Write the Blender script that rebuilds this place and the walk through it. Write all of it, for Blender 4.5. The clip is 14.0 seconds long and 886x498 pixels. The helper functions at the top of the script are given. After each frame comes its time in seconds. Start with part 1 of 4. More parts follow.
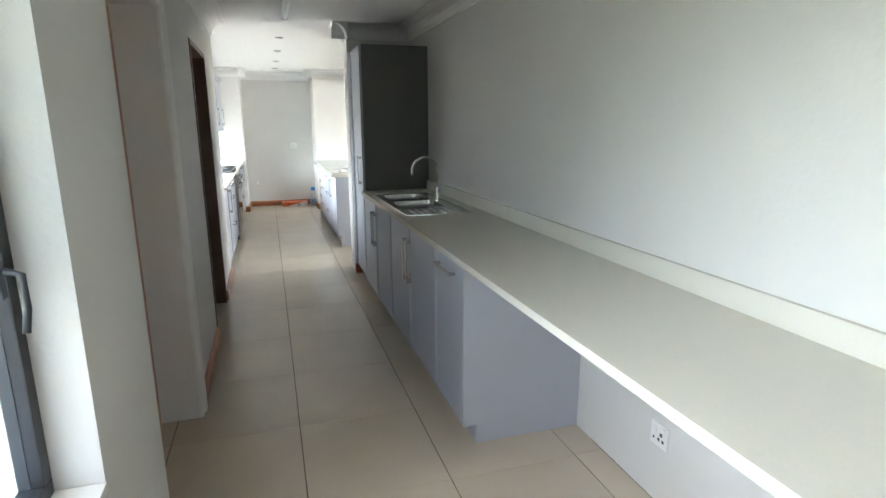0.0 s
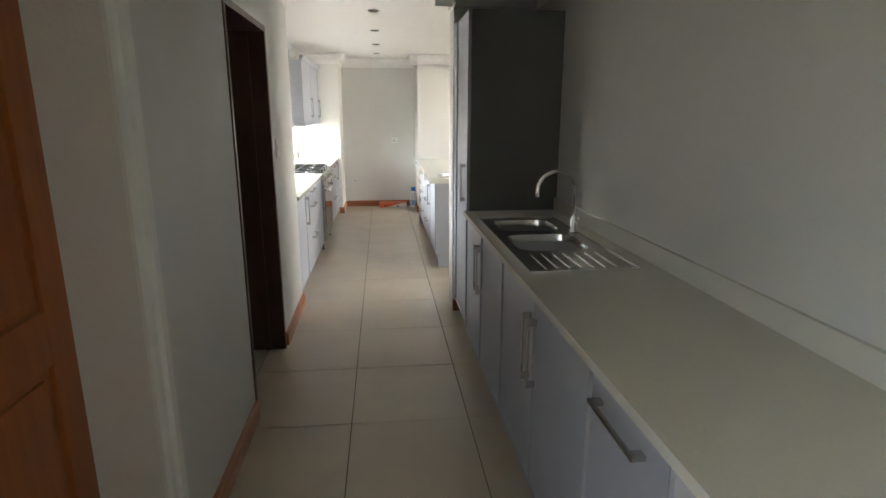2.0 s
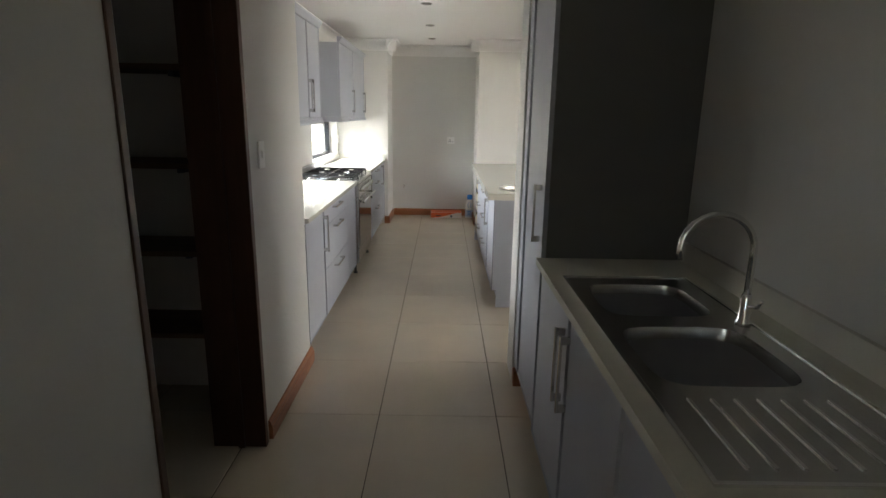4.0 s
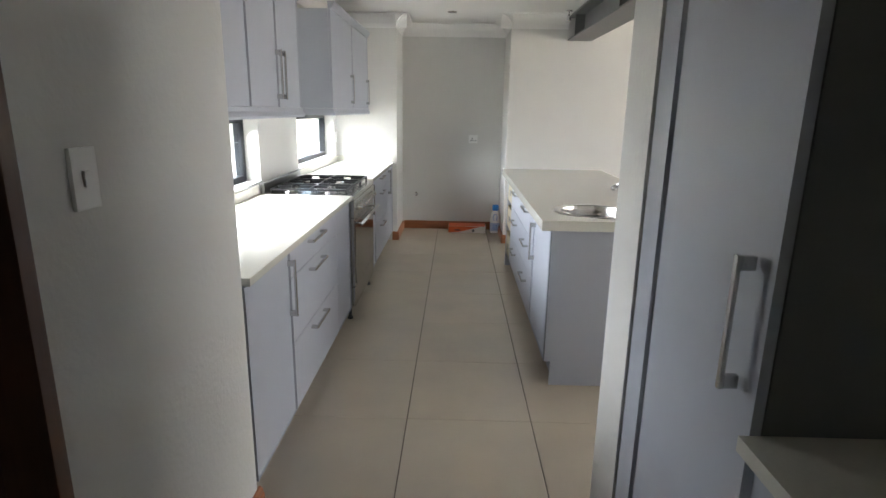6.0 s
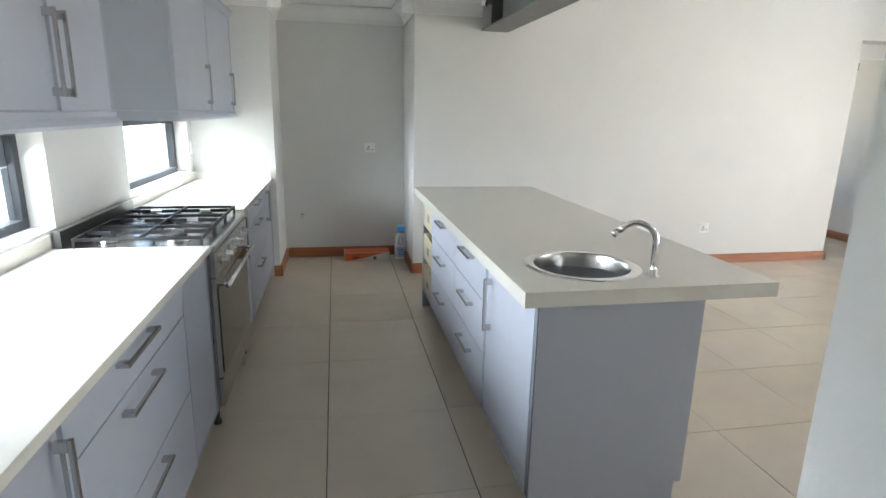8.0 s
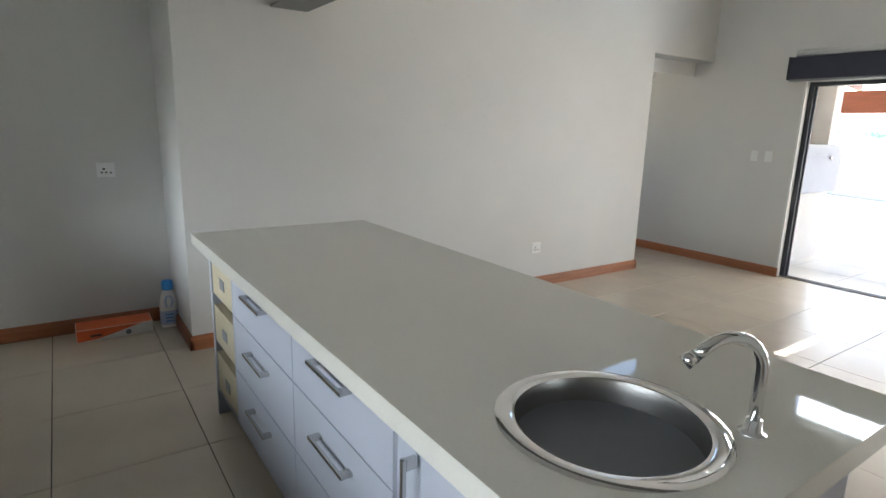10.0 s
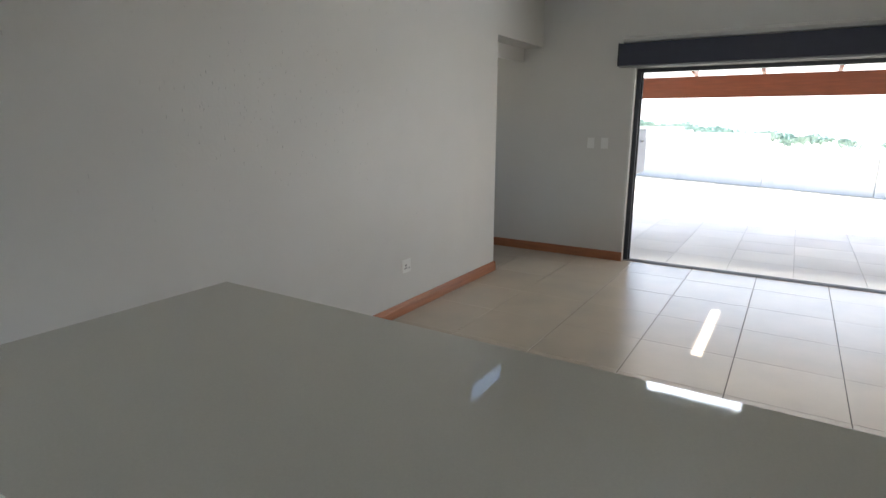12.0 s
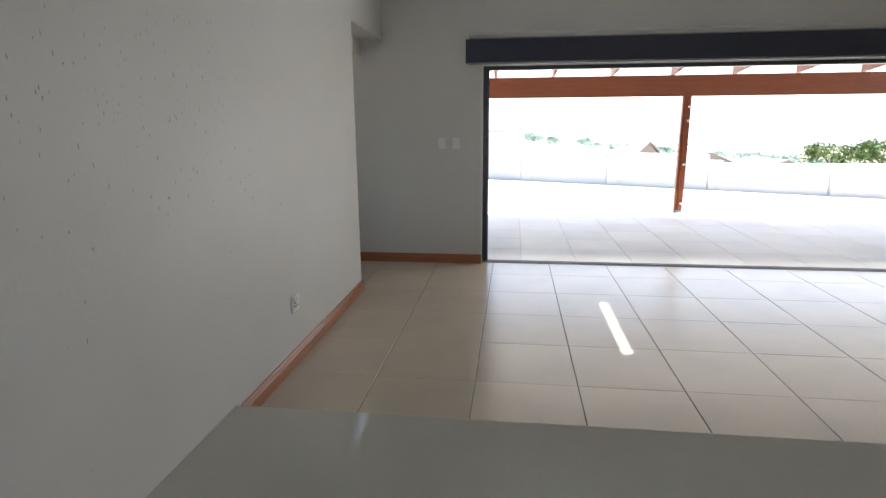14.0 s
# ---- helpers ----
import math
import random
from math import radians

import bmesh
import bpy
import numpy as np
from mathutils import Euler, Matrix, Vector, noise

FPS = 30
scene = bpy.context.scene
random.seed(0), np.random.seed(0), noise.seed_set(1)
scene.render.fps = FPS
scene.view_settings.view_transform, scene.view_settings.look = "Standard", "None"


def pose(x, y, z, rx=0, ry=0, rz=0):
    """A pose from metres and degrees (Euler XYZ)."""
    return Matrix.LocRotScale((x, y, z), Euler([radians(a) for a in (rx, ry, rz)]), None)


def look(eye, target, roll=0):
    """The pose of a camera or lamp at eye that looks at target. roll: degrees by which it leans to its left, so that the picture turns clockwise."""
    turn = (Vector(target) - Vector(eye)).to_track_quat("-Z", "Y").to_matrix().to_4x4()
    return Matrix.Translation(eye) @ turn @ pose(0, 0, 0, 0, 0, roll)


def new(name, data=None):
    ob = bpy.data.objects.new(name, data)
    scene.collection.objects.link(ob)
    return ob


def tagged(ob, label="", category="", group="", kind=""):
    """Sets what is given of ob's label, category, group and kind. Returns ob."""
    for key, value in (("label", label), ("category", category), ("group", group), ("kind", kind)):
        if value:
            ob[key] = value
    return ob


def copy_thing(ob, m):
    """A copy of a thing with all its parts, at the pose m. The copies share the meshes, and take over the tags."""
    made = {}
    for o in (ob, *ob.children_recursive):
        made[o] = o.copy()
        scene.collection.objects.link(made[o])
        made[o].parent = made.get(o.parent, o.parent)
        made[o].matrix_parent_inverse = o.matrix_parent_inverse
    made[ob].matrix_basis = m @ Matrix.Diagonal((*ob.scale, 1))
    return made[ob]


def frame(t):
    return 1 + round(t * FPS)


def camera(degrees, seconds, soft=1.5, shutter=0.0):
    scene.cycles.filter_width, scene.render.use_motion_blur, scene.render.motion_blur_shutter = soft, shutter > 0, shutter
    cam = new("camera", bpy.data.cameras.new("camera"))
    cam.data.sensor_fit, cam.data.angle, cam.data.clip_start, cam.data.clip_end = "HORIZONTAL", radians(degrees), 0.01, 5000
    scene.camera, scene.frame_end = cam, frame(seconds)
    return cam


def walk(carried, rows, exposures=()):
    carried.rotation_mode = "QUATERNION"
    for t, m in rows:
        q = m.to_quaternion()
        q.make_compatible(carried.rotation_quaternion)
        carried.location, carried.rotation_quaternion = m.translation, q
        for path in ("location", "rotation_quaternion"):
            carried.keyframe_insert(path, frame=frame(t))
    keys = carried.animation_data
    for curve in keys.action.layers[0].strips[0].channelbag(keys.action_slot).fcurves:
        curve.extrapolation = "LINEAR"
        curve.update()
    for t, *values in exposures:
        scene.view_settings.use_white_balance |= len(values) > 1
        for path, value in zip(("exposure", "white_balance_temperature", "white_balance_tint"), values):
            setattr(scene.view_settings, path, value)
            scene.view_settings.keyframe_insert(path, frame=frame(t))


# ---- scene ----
cam = camera(77.3, 14.0)
PATH = [
    (0, (0.185, -0.608, 1.531), (0.763, 1.255, 1.091), -0.3),
    (0.5, (0.228, -0.329, 1.551), (0.732, 1.554, 1.104), 0.1),
    (1, (0.318, 0.067, 1.541), (0.735, 1.97, 1.085), -0.2),
    (1.5, (0.397, 0.44, 1.553), (0.701, 2.361, 1.088), 0.1),
    (2, (0.432, 0.781, 1.566), (0.644, 2.713, 1.097), 0.1),
    (2.5, (0.467, 1.15, 1.547), (0.641, 3.087, 1.08), 0.5),
    (3, (0.512, 1.474, 1.532), (0.635, 3.416, 1.07), 1.4),
    (3.5, (0.539, 1.79, 1.554), (0.608, 3.731, 1.077), 0.5),
    (4, (0.561, 2.106, 1.546), (0.564, 4.048, 1.069), 0.9),
    (6.3, (0.446, 3.75, 1.489), (0.405, 5.689, 1.0), 0.9),
    (6.5, (0.437, 3.86, 1.509), (0.41, 5.799, 1.019), 0.5),
    (7, (0.39, 4.129, 1.507), (0.463, 6.067, 1.018), 1.1),
    (7.5, (0.352, 4.427, 1.516), (0.58, 6.354, 1.032), 1.2),
    (8, (0.313, 4.751, 1.512), (0.686, 6.657, 1.034), 1.2),
    (8.5, (0.3, 5.03, 1.521), (0.91, 6.875, 1.048), 0.9),
    (8.7, (0.305, 5.163, 1.509), (1.02, 6.974, 1.053), 1.4),
    (11, (0.516, 6.705, 1.497), (1.857, 8.118, 1.044), 0.2),
    (11.5, (0.576, 6.989, 1.505), (2.075, 8.234, 1.054), -0.1),
    (12, (0.635, 7.33, 1.523), (2.285, 8.366, 1.071), 0.1),
    (12.5, (0.666, 7.652, 1.521), (2.431, 8.476, 1.072), 0.0),
    (13, (0.724, 7.976, 1.516), (2.587, 8.551, 1.071), -0.1),
    (13.5, (0.82, 8.252, 1.517), (2.728, 8.65, 1.07), -0.1),
    (14, (0.915, 8.505, 1.496), (2.849, 8.752, 1.051), -0.4),
]
EXPOSURES = [(0, 4.3, 6350, 9), (1, 4.42, 6650, 10), (2, 3.85, 7100, 12), (3, 3.3, 7250, 13), (4.2, 3.1, 7000, 12), (6.3, 3.15, 6600, 12), (7.0, 3.35, 6450, 10),
             (8.0, 3.15, 6300, 9), (8.7, 2.98, 6250, 9), (10.8, 2.1, 6400, 9), (12, 1.75, 6350, 10), (14, 1.65, 6400, 11)]
walk(cam, [(t, look(eye, target, roll)) for t, eye, target, roll in PATH], EXPOSURES)

# ---- world, sun and daylight ----
world = bpy.data.worlds.new("sky")
scene.world = world
world.use_nodes = True
wn = world.node_tree.nodes
sky = wn.new("ShaderNodeTexSky")
sky.sky_type = "NISHITA"
sky.sun_disc = False
sky.sun_elevation, sky.sun_rotation = radians(68.7), radians(129.8)
sky.air_density, sky.dust_density = 1.0, 2.0
wn["Background"].inputs["Strength"].default_value = 0.15
world.node_tree.links.new(sky.outputs[0], wn["Background"].inputs[0])

SUN_WAY = Vector((-0.30, 0.25, -1.0))
sun = new("sun", bpy.data.lights.new("sun", "SUN"))
sun.data.energy, sun.data.angle, sun.data.color = 5.0, radians(0.5), (1.0, 0.96, 0.9)
sun.matrix_world = look((0, 0, 30), Vector((0, 0, 30)) + SUN_WAY)


def daylight(name, eye, target, w, h, watts, color=(0.86, 0.93, 1.0)):
    """Skylight that falls in through one opening."""
    lamp = new(name, bpy.data.lights.new(name, "AREA"))
    lamp.data.shape, lamp.data.size, lamp.data.size_y = "RECTANGLE", w, h
    lamp.data.energy, lamp.data.color = watts, color
    lamp.matrix_world = look(eye, target)
    return lamp


daylight("skylight_scullery_window", (-0.50, -0.10, 1.40), (0.3, -0.35, 0.35), 1.6, 1.3, 1.5, (0.98, 0.96, 0.95)).data.spread = radians(140)
daylight("skylight_kitchen_window", (-1.08, 6.6, 1.2), (-0.3, 6.6, 0.5), 1.6, 0.40, 4.2).data.spread = radians(115)
daylight("skylight_kitchen_window", (-1.08, 9.07, 1.2), (-0.3, 9.07, 0.5), 1.4, 0.40, 4.2).data.spread = radians(115)
daylight("skylight_patio_door", (7.05, 6.1, 1.1), (3.0, 6.1, 0.2), 5.2, 1.9, 9, (1.0, 0.98, 0.95))
daylight("skylight_clerestory", (7.0, 7.98, 3.27), (5.0, 7.98, 2.9), 1.0, 0.3, 4)


# ---- materials ----
def material(name, color, rough=0.5, metal=0.0, grain=40.0, vary=0.08, bump=0.0, bump_scale=120.0, stain=0.0, stain_scale=1.2,
             stain_color=None, coat=0.0, per_object=0.0, stretch=(1, 1, 1), spec=0.5, even=False):
    m = bpy.data.materials.new(name)
    m.use_nodes = True
    nt = m.node_tree
    n, l = nt.nodes, nt.links
    p = n["Principled BSDF"]
    p.inputs["Roughness"].default_value, p.inputs["Metallic"].default_value = rough, metal
    p.inputs["Coat Weight"].default_value = coat
    p.inputs["Coat Roughness"].default_value = 0.08
    p.inputs["Specular IOR Level"].default_value = spec
    geo = n.new("ShaderNodeNewGeometry")
    mp = n.new("ShaderNodeMapping")
    mp.inputs["Scale"].default_value = stretch
    l.new(geo.outputs["Position"], mp.inputs["Vector"])

    def noise_tex(scale, detail=4.0):
        t = n.new("ShaderNodeTexNoise")
        t.inputs["Scale"].default_value, t.inputs["Detail"].default_value = scale, detail
        l.new(mp.outputs[0], t.inputs["Vector"])
        return t

    def blend(kind, fac, a, b):
        x = n.new("ShaderNodeMix")
        x.data_type, x.blend_type = "RGBA", kind
        for sock, v in ((x.inputs[0], fac), (x.inputs[6], a), (x.inputs[7], b)):
            if isinstance(v, (int, float)):
                sock.default_value = v
            elif isinstance(v, tuple):
                sock.default_value = (*v, 1) if len(v) == 3 else v
            else:
                l.new(v, sock)
        return x.outputs[2]

    g = noise_tex(grain)
    dark = tuple(c * (1 - vary) for c in color)
    light = tuple(min(1, c * (1 + vary)) for c in color)
    col = blend("MIX", g.outputs["Fac"], dark, light)
    if stain:
        s = noise_tex(stain_scale, 3.0)
        r = n.new("ShaderNodeMapRange")
        r.inputs["From Min"].default_value, r.inputs["From Max"].default_value = 0.32, 0.80
        r.inputs["To Max"].default_value = stain
        l.new(s.outputs["Fac"], r.inputs["Value"])
        col = blend("MIX", r.outputs[0], col, stain_color or tuple(c * 0.7 for c in color))
        if not even:
            rr = n.new("ShaderNodeMapRange")
            rr.inputs["To Min"].default_value, rr.inputs["To Max"].default_value = max(0.3, rough - 0.08), min(1, rough + 0.12)
            l.new(s.outputs["Fac"], rr.inputs["Value"])
            l.new(rr.outputs[0], p.inputs["Roughness"])
    if per_object:
        oi = n.new("ShaderNodeObjectInfo")
        r = n.new("ShaderNodeMapRange")
        r.inputs["To Min"].default_value, r.inputs["To Max"].default_value = 1 - per_object, 1 + per_object
        l.new(oi.outputs["Random"], r.inputs["Value"])
        col = blend("MULTIPLY", 1.0, col, r.outputs[0])
    l.new(col, p.inputs["Base Color"])
    if bump:
        b = n.new("ShaderNodeBump")
        b.inputs["Strength"].default_value, b.inputs["Distance"].default_value = bump, 0.004
        t = noise_tex(bump_scale, 6.0)
        l.new(t.outputs["Fac"], b.inputs["Height"])
        l.new(b.outputs[0], p.inputs["Normal"])
    return m


def wood(name, color, rough, along=2):
    st = [9.0, 9.0, 9.0]
    st[along] = 0.7
    return material(name, color, rough, grain=5.0, vary=0.38, bump=0.08, bump_scale=9.0, stain=0.35, stain_scale=2.0,
                    stain_color=tuple(c * 0.55 for c in color), coat=0.15, stretch=tuple(st))


def glass(name):
    m = bpy.data.materials.new(name)
    m.use_nodes = True
    p = m.node_tree.nodes["Principled BSDF"]
    p.inputs["Transmission Weight"].default_value, p.inputs["Roughness"].default_value, p.inputs["IOR"].default_value = 1.0, 0.0, 1.45
    p.inputs["Base Color"].default_value = (0.97, 0.99, 0.98, 1)
    return m


M_WALL = material("wall_paint", (0.66, 0.65, 0.62), 0.55, grain=3.0, vary=0.03, bump=0.35, bump_scale=55.0, stain=0.12, stain_scale=0.8)
M_ROUGHWALL = material("textured_wall_paint", (0.66, 0.65, 0.62), 0.5, grain=3.0, vary=0.04, bump=0.28, bump_scale=60.0, stain=0.14, stain_scale=1.1)
M_PIT = material("bare_grey_plaster", (0.46, 0.45, 0.43), 0.9, grain=60.0, vary=0.2)
M_CEIL = material("ceiling_paint", (0.80, 0.79, 0.77), 0.8, grain=2.0, vary=0.02, bump=0.08, bump_scale=90.0, stain=0.06, stain_scale=0.6)
M_TRIM = material("white_gloss_trim", (0.72, 0.71, 0.68), 0.4, grain=6.0, vary=0.03, bump=0.05, bump_scale=30.0)
M_TILE = material("cream_porcelain_tile", (0.60, 0.52, 0.41), 0.24, grain=1.6, vary=0.06, bump=0.015, bump_scale=20.0, stain=0.42, stain_scale=2.8,
                  stain_color=(0.44, 0.40, 0.34), per_object=0.03, even=True)
M_GROUT = material("grout", (0.11, 0.09, 0.075), 0.9, grain=30.0, vary=0.3)
M_QUARTZ = material("white_quartz", (0.68, 0.66, 0.585), 0.03, grain=160.0, vary=0.05)
M_CAB = material("blue_grey_cabinet_paint", (0.40, 0.42, 0.47), 0.42, grain=5.0, vary=0.03, bump=0.03, bump_scale=60.0, stain=0.06, stain_scale=1.5)
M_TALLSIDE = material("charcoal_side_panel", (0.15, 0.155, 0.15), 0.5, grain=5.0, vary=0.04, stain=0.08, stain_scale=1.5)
M_CABIN = material("cabinet_carcass_edge", (0.16, 0.17, 0.19), 0.6, grain=8.0, vary=0.08)
M_STEEL = material("brushed_steel", (0.58, 0.57, 0.55), 0.24, 1.0, grain=4.0, vary=0.08, bump=0.03, bump_scale=6.0, stretch=(60, 3, 60))
M_DARKSTEEL = material("dark_brushed_steel", (0.26, 0.26, 0.26), 0.35, 1.0, grain=30.0, vary=0.1)
M_CHROME = material("chrome", (0.82, 0.82, 0.82), 0.06, 1.0, grain=10.0, vary=0.02)
M_IRON = material("cast_iron", (0.02, 0.02, 0.022), 0.5, grain=60.0, vary=0.3, bump=0.2, bump_scale=200.0)
M_OVENGLASS = material("oven_glass", (0.025, 0.02, 0.016), 0.06, grain=3.0, vary=0.1, coat=0.6)
M_SKIRT = wood("meranti_skirting", (0.36, 0.13, 0.05), 0.4, 1)
M_SKIRTX = wood("meranti_skirting_cross", (0.36, 0.13, 0.05), 0.4, 0)
M_DOOR = wood("red_brown_door_timber", (0.34, 0.10, 0.025), 0.32, 2)
M_FRAME = wood("dark_timber_frame", (0.10, 0.042, 0.024), 0.4, 2)
M_SHELF = wood("pantry_shelf_timber", (0.17, 0.10, 0.06), 0.6, 0)
M_BEAMWOOD = wood("stained_patio_timber", (0.22, 0.055, 0.018), 0.5, 1)
M_PINE = material("raw_pine_board", (0.45, 0.39, 0.26), 0.6, grain=9.0, vary=0.15, stretch=(8, 1, 8), stain=0.2, stain_scale=2)
M_ALU = material("charcoal_aluminium", (0.035, 0.038, 0.045), 0.4, 0.3, grain=50.0, vary=0.1)
M_SHUTTER = material("navy_shutter_box", (0.035, 0.038, 0.06), 0.45, 0.2, grain=12.0, vary=0.1)
M_BEAMSTEEL = material("grey_painted_steel", (0.17, 0.17, 0.165), 0.55, 0.0, grain=10.0, vary=0.1, bump=0.1, bump_scale=60.0)
M_PLASTIC = material("white_plastic", (0.80, 0.80, 0.78), 0.35, grain=20.0, vary=0.02)
M_SLOT = material("dark_slot", (0.03, 0.03, 0.03), 0.6)
M_BLUE = material("blue_plastic", (0.02, 0.22, 0.62), 0.35, grain=20.0, vary=0.05)
M_LABEL = material("pale_blue_label", (0.45, 0.52, 0.68), 0.5, grain=20.0, vary=0.15)
M_ORANGE = material("orange_card", (0.72, 0.13, 0.03), 0.5, grain=12.0, vary=0.12)
M_CARD = material("white_card", (0.75, 0.72, 0.68), 0.55, grain=12.0, vary=0.05)
M_FROST = material("lamp_diffuser", (0.85, 0.85, 0.82), 0.4, grain=5.0, vary=0.01)
M_GLASS = glass("window_glass")
M_PGROUT = material("pale_patio_grout", (0.55, 0.52, 0.47), 0.9, grain=30.0, vary=0.2)
M_PATIO = material("patio_tile", (0.80, 0.77, 0.71), 0.5, grain=2.0, vary=0.08, stain=0.2, stain_scale=1.5, per_object=0.05)
M_GROUND = material("dry_sandy_ground", (0.58, 0.53, 0.44), 0.95, grain=6.0, vary=0.15, bump=0.5, bump_scale=8.0, stain=0.35, stain_scale=0.4, stain_color=(0.36, 0.36, 0.18))
# dark green for the added ground patch that dims bounced light
M_BOUNCECUT = material("bounce_cut_green", (0.085, 0.09, 0.05), 0.9, grain=30.0, vary=0.4, bump=0.6, bump_scale=40.0, stain=0.3, stain_scale=0.6)
M_BOUND = material("pale_boundary_wall", (0.80, 0.78, 0.75), 0.8, grain=4.0, vary=0.06, bump=0.3, bump_scale=20.0, stain=0.15, stain_scale=0.7)
M_ROOF = material("grey_brown_roof_tile", (0.26, 0.22, 0.20), 0.8, grain=3.0, vary=0.2)
M_LEAF = material("leaf_green", (0.11, 0.17, 0.05), 0.7, grain=3.0, vary=0.5)
# leaf colour paled and cooled to carry the distance haze
M_FARLEAF = material("haze_tinted_foliage", (0.34, 0.45, 0.40), 0.9, grain=0.4, vary=0.4)
M_DRYGRASS = material("dry_grass", (0.30, 0.26, 0.10), 0.9, grain=9.0, vary=0.3)
M_BARK = material("bark", (0.12, 0.08, 0.05), 0.9, grain=12.0, vary=0.3)
M_BRAAI = material("grey_blue_braai_steel", (0.30, 0.32, 0.38), 0.5, 0.2, grain=10.0, vary=0.05)
M_PATIOROOF = material("white_patio_roof", (0.75, 0.73, 0.68), 0.7, grain=3.0, vary=0.04)


# ---- mesh helpers ----
def add_box(bm, x0, x1, y0, y1, z0, z1):
    vs = [bm.verts.new((x, y, z)) for z in (z0, z1) for y in (y0, y1) for x in (x0, x1)]
    for f in ((0, 2, 3, 1), (4, 5, 7, 6), (0, 1, 5, 4), (2, 6, 7, 3), (0, 4, 6, 2), (1, 3, 7, 5)):
        bm.faces.new([vs[i] for i in f])
    return bm


def boxes(*bs, bevel=0.0):
    bm = bmesh.new()
    for b in bs:
        x0, x1, y0, y1, z0, z1 = b
        add_box(bm, min(x0, x1), max(x0, x1), min(y0, y1), max(y0, y1), min(z0, z1), max(z0, z1))
    if bevel:
        bmesh.ops.bevel(bm, geom=list(bm.edges), offset=bevel, segments=2, profile=0.7, affect="EDGES")
    return bm


def lathe(profile, centre, n=32, axis="z"):
    """A turned body: profile of (radius, height) round a line through centre."""
    bm = bmesh.new()
    rings = []
    for r, h in profile:
        ring = []
        for i in range(n):
            a = 2 * math.pi * i / n
            u, v = r * math.cos(a), r * math.sin(a)
            q = {"z": (u, v, h), "x": (h, u, v), "y": (v, h, u)}[axis]
            ring.append(bm.verts.new(Vector(centre) + Vector(q)))
        rings.append(ring)
    for a, b in zip(rings, rings[1:]):
        for i in range(n):
            j = (i + 1) % n
            bm.faces.new((a[i], a[j], b[j], b[i]))
    bm.faces.new(list(reversed(rings[0])))
    bm.faces.new(rings[-1])
    for f in bm.faces:
        f.smooth = True
    return bm


def tube(points, r, n=12):
    """A round pipe along points."""
    bm = bmesh.new()
    pts = [Vector(p) for p in points]
    rings = []
    for i, p in enumerate(pts):
        d = (pts[min(i + 1, len(pts) - 1)] - pts[max(i - 1, 0)]).normalized()
        side = d.cross(Vector((0.13, 0.97, 0.21))).normalized()
        up = side.cross(d)
        rings.append([bm.verts.new(p + r * (math.cos(2 * math.pi * k / n) * side + math.sin(2 * math.pi * k / n) * up)) for k in range(n)])
    for a, b in zip(rings, rings[1:]):
        for i in range(n):
            j = (i + 1) % n
            bm.faces.new((a[i], a[j], b[j], b[i]))
    bm.faces.new(list(reversed(rings[0])))
    bm.faces.new(rings[-1])
    for f in bm.faces:
        f.smooth = True
    return bm


def prism(profile, axis, a, b):
    """A moulding: profile points in the two other axes, drawn from a to b along axis."""
    bm = bmesh.new()
    def at(p, s):
        return {"x": (s, p[0], p[1]), "y": (p[0], s, p[1]), "z": (p[0], p[1], s)}[axis]
    r0 = [bm.verts.new(at(p, a)) for p in profile]
    r1 = [bm.verts.new(at(p, b)) for p in profile]
    k = len(profile)
    for i in range(k):
        j = (i + 1) % k
        bm.faces.new((r0[i], r0[j], r1[j], r1[i]))
    bm.faces.new(r0)
    bm.faces.new(list(reversed(r1)))
    return bm


def join(*bms):
    out = bmesh.new()
    for b in bms:
        me = bpy.data.meshes.new("tmp")
        b.to_mesh(me)
        out.from_mesh(me)
        bpy.data.meshes.remove(me)
        b.free()
    return out


def oval(cx, cy, hx, hy, power, ang):
    c, s = math.cos(ang), math.sin(ang)
    r = (abs(c / hx) ** power + abs(s / hy) ** power) ** (-1 / power)
    return cx + r * c, cy + r * s


def plate_with_hole(x0, x1, y0, y1, z0, z1, hole, n=48):
    """A slab with one rounded hole through it. hole: (cx, cy, half x, half y, power)."""
    cx, cy = hole[:2]
    angs = [2 * math.pi * i / n for i in range(n)]
    angs += [math.atan2(y - cy, x - cx) % (2 * math.pi) for x in (x0, x1) for y in (y0, y1)]
    angs = sorted(set(round(a, 6) for a in angs))
    bm = bmesh.new()
    rows = []
    for a in angs:
        c, s = math.cos(a), math.sin(a)
        t = min(((x1 if c > 0 else x0) - cx) / c if abs(c) > 1e-9 else 1e9, ((y1 if s > 0 else y0) - cy) / s if abs(s) > 1e-9 else 1e9)
        ox, oy = cx + t * c, cy + t * s
        ix, iy = oval(*hole, a)
        rows.append([bm.verts.new(v) for v in ((ox, oy, z0), (ox, oy, z1), (ix, iy, z1), (ix, iy, z0))])
    for a, b in zip(rows, rows[1:] + rows[:1]):
        for i in range(4):
            j = (i + 1) % 4
            bm.faces.new((a[i], b[i], b[j], a[j]))
    bmesh.ops.recalc_face_normals(bm, faces=list(bm.faces))
    return bm


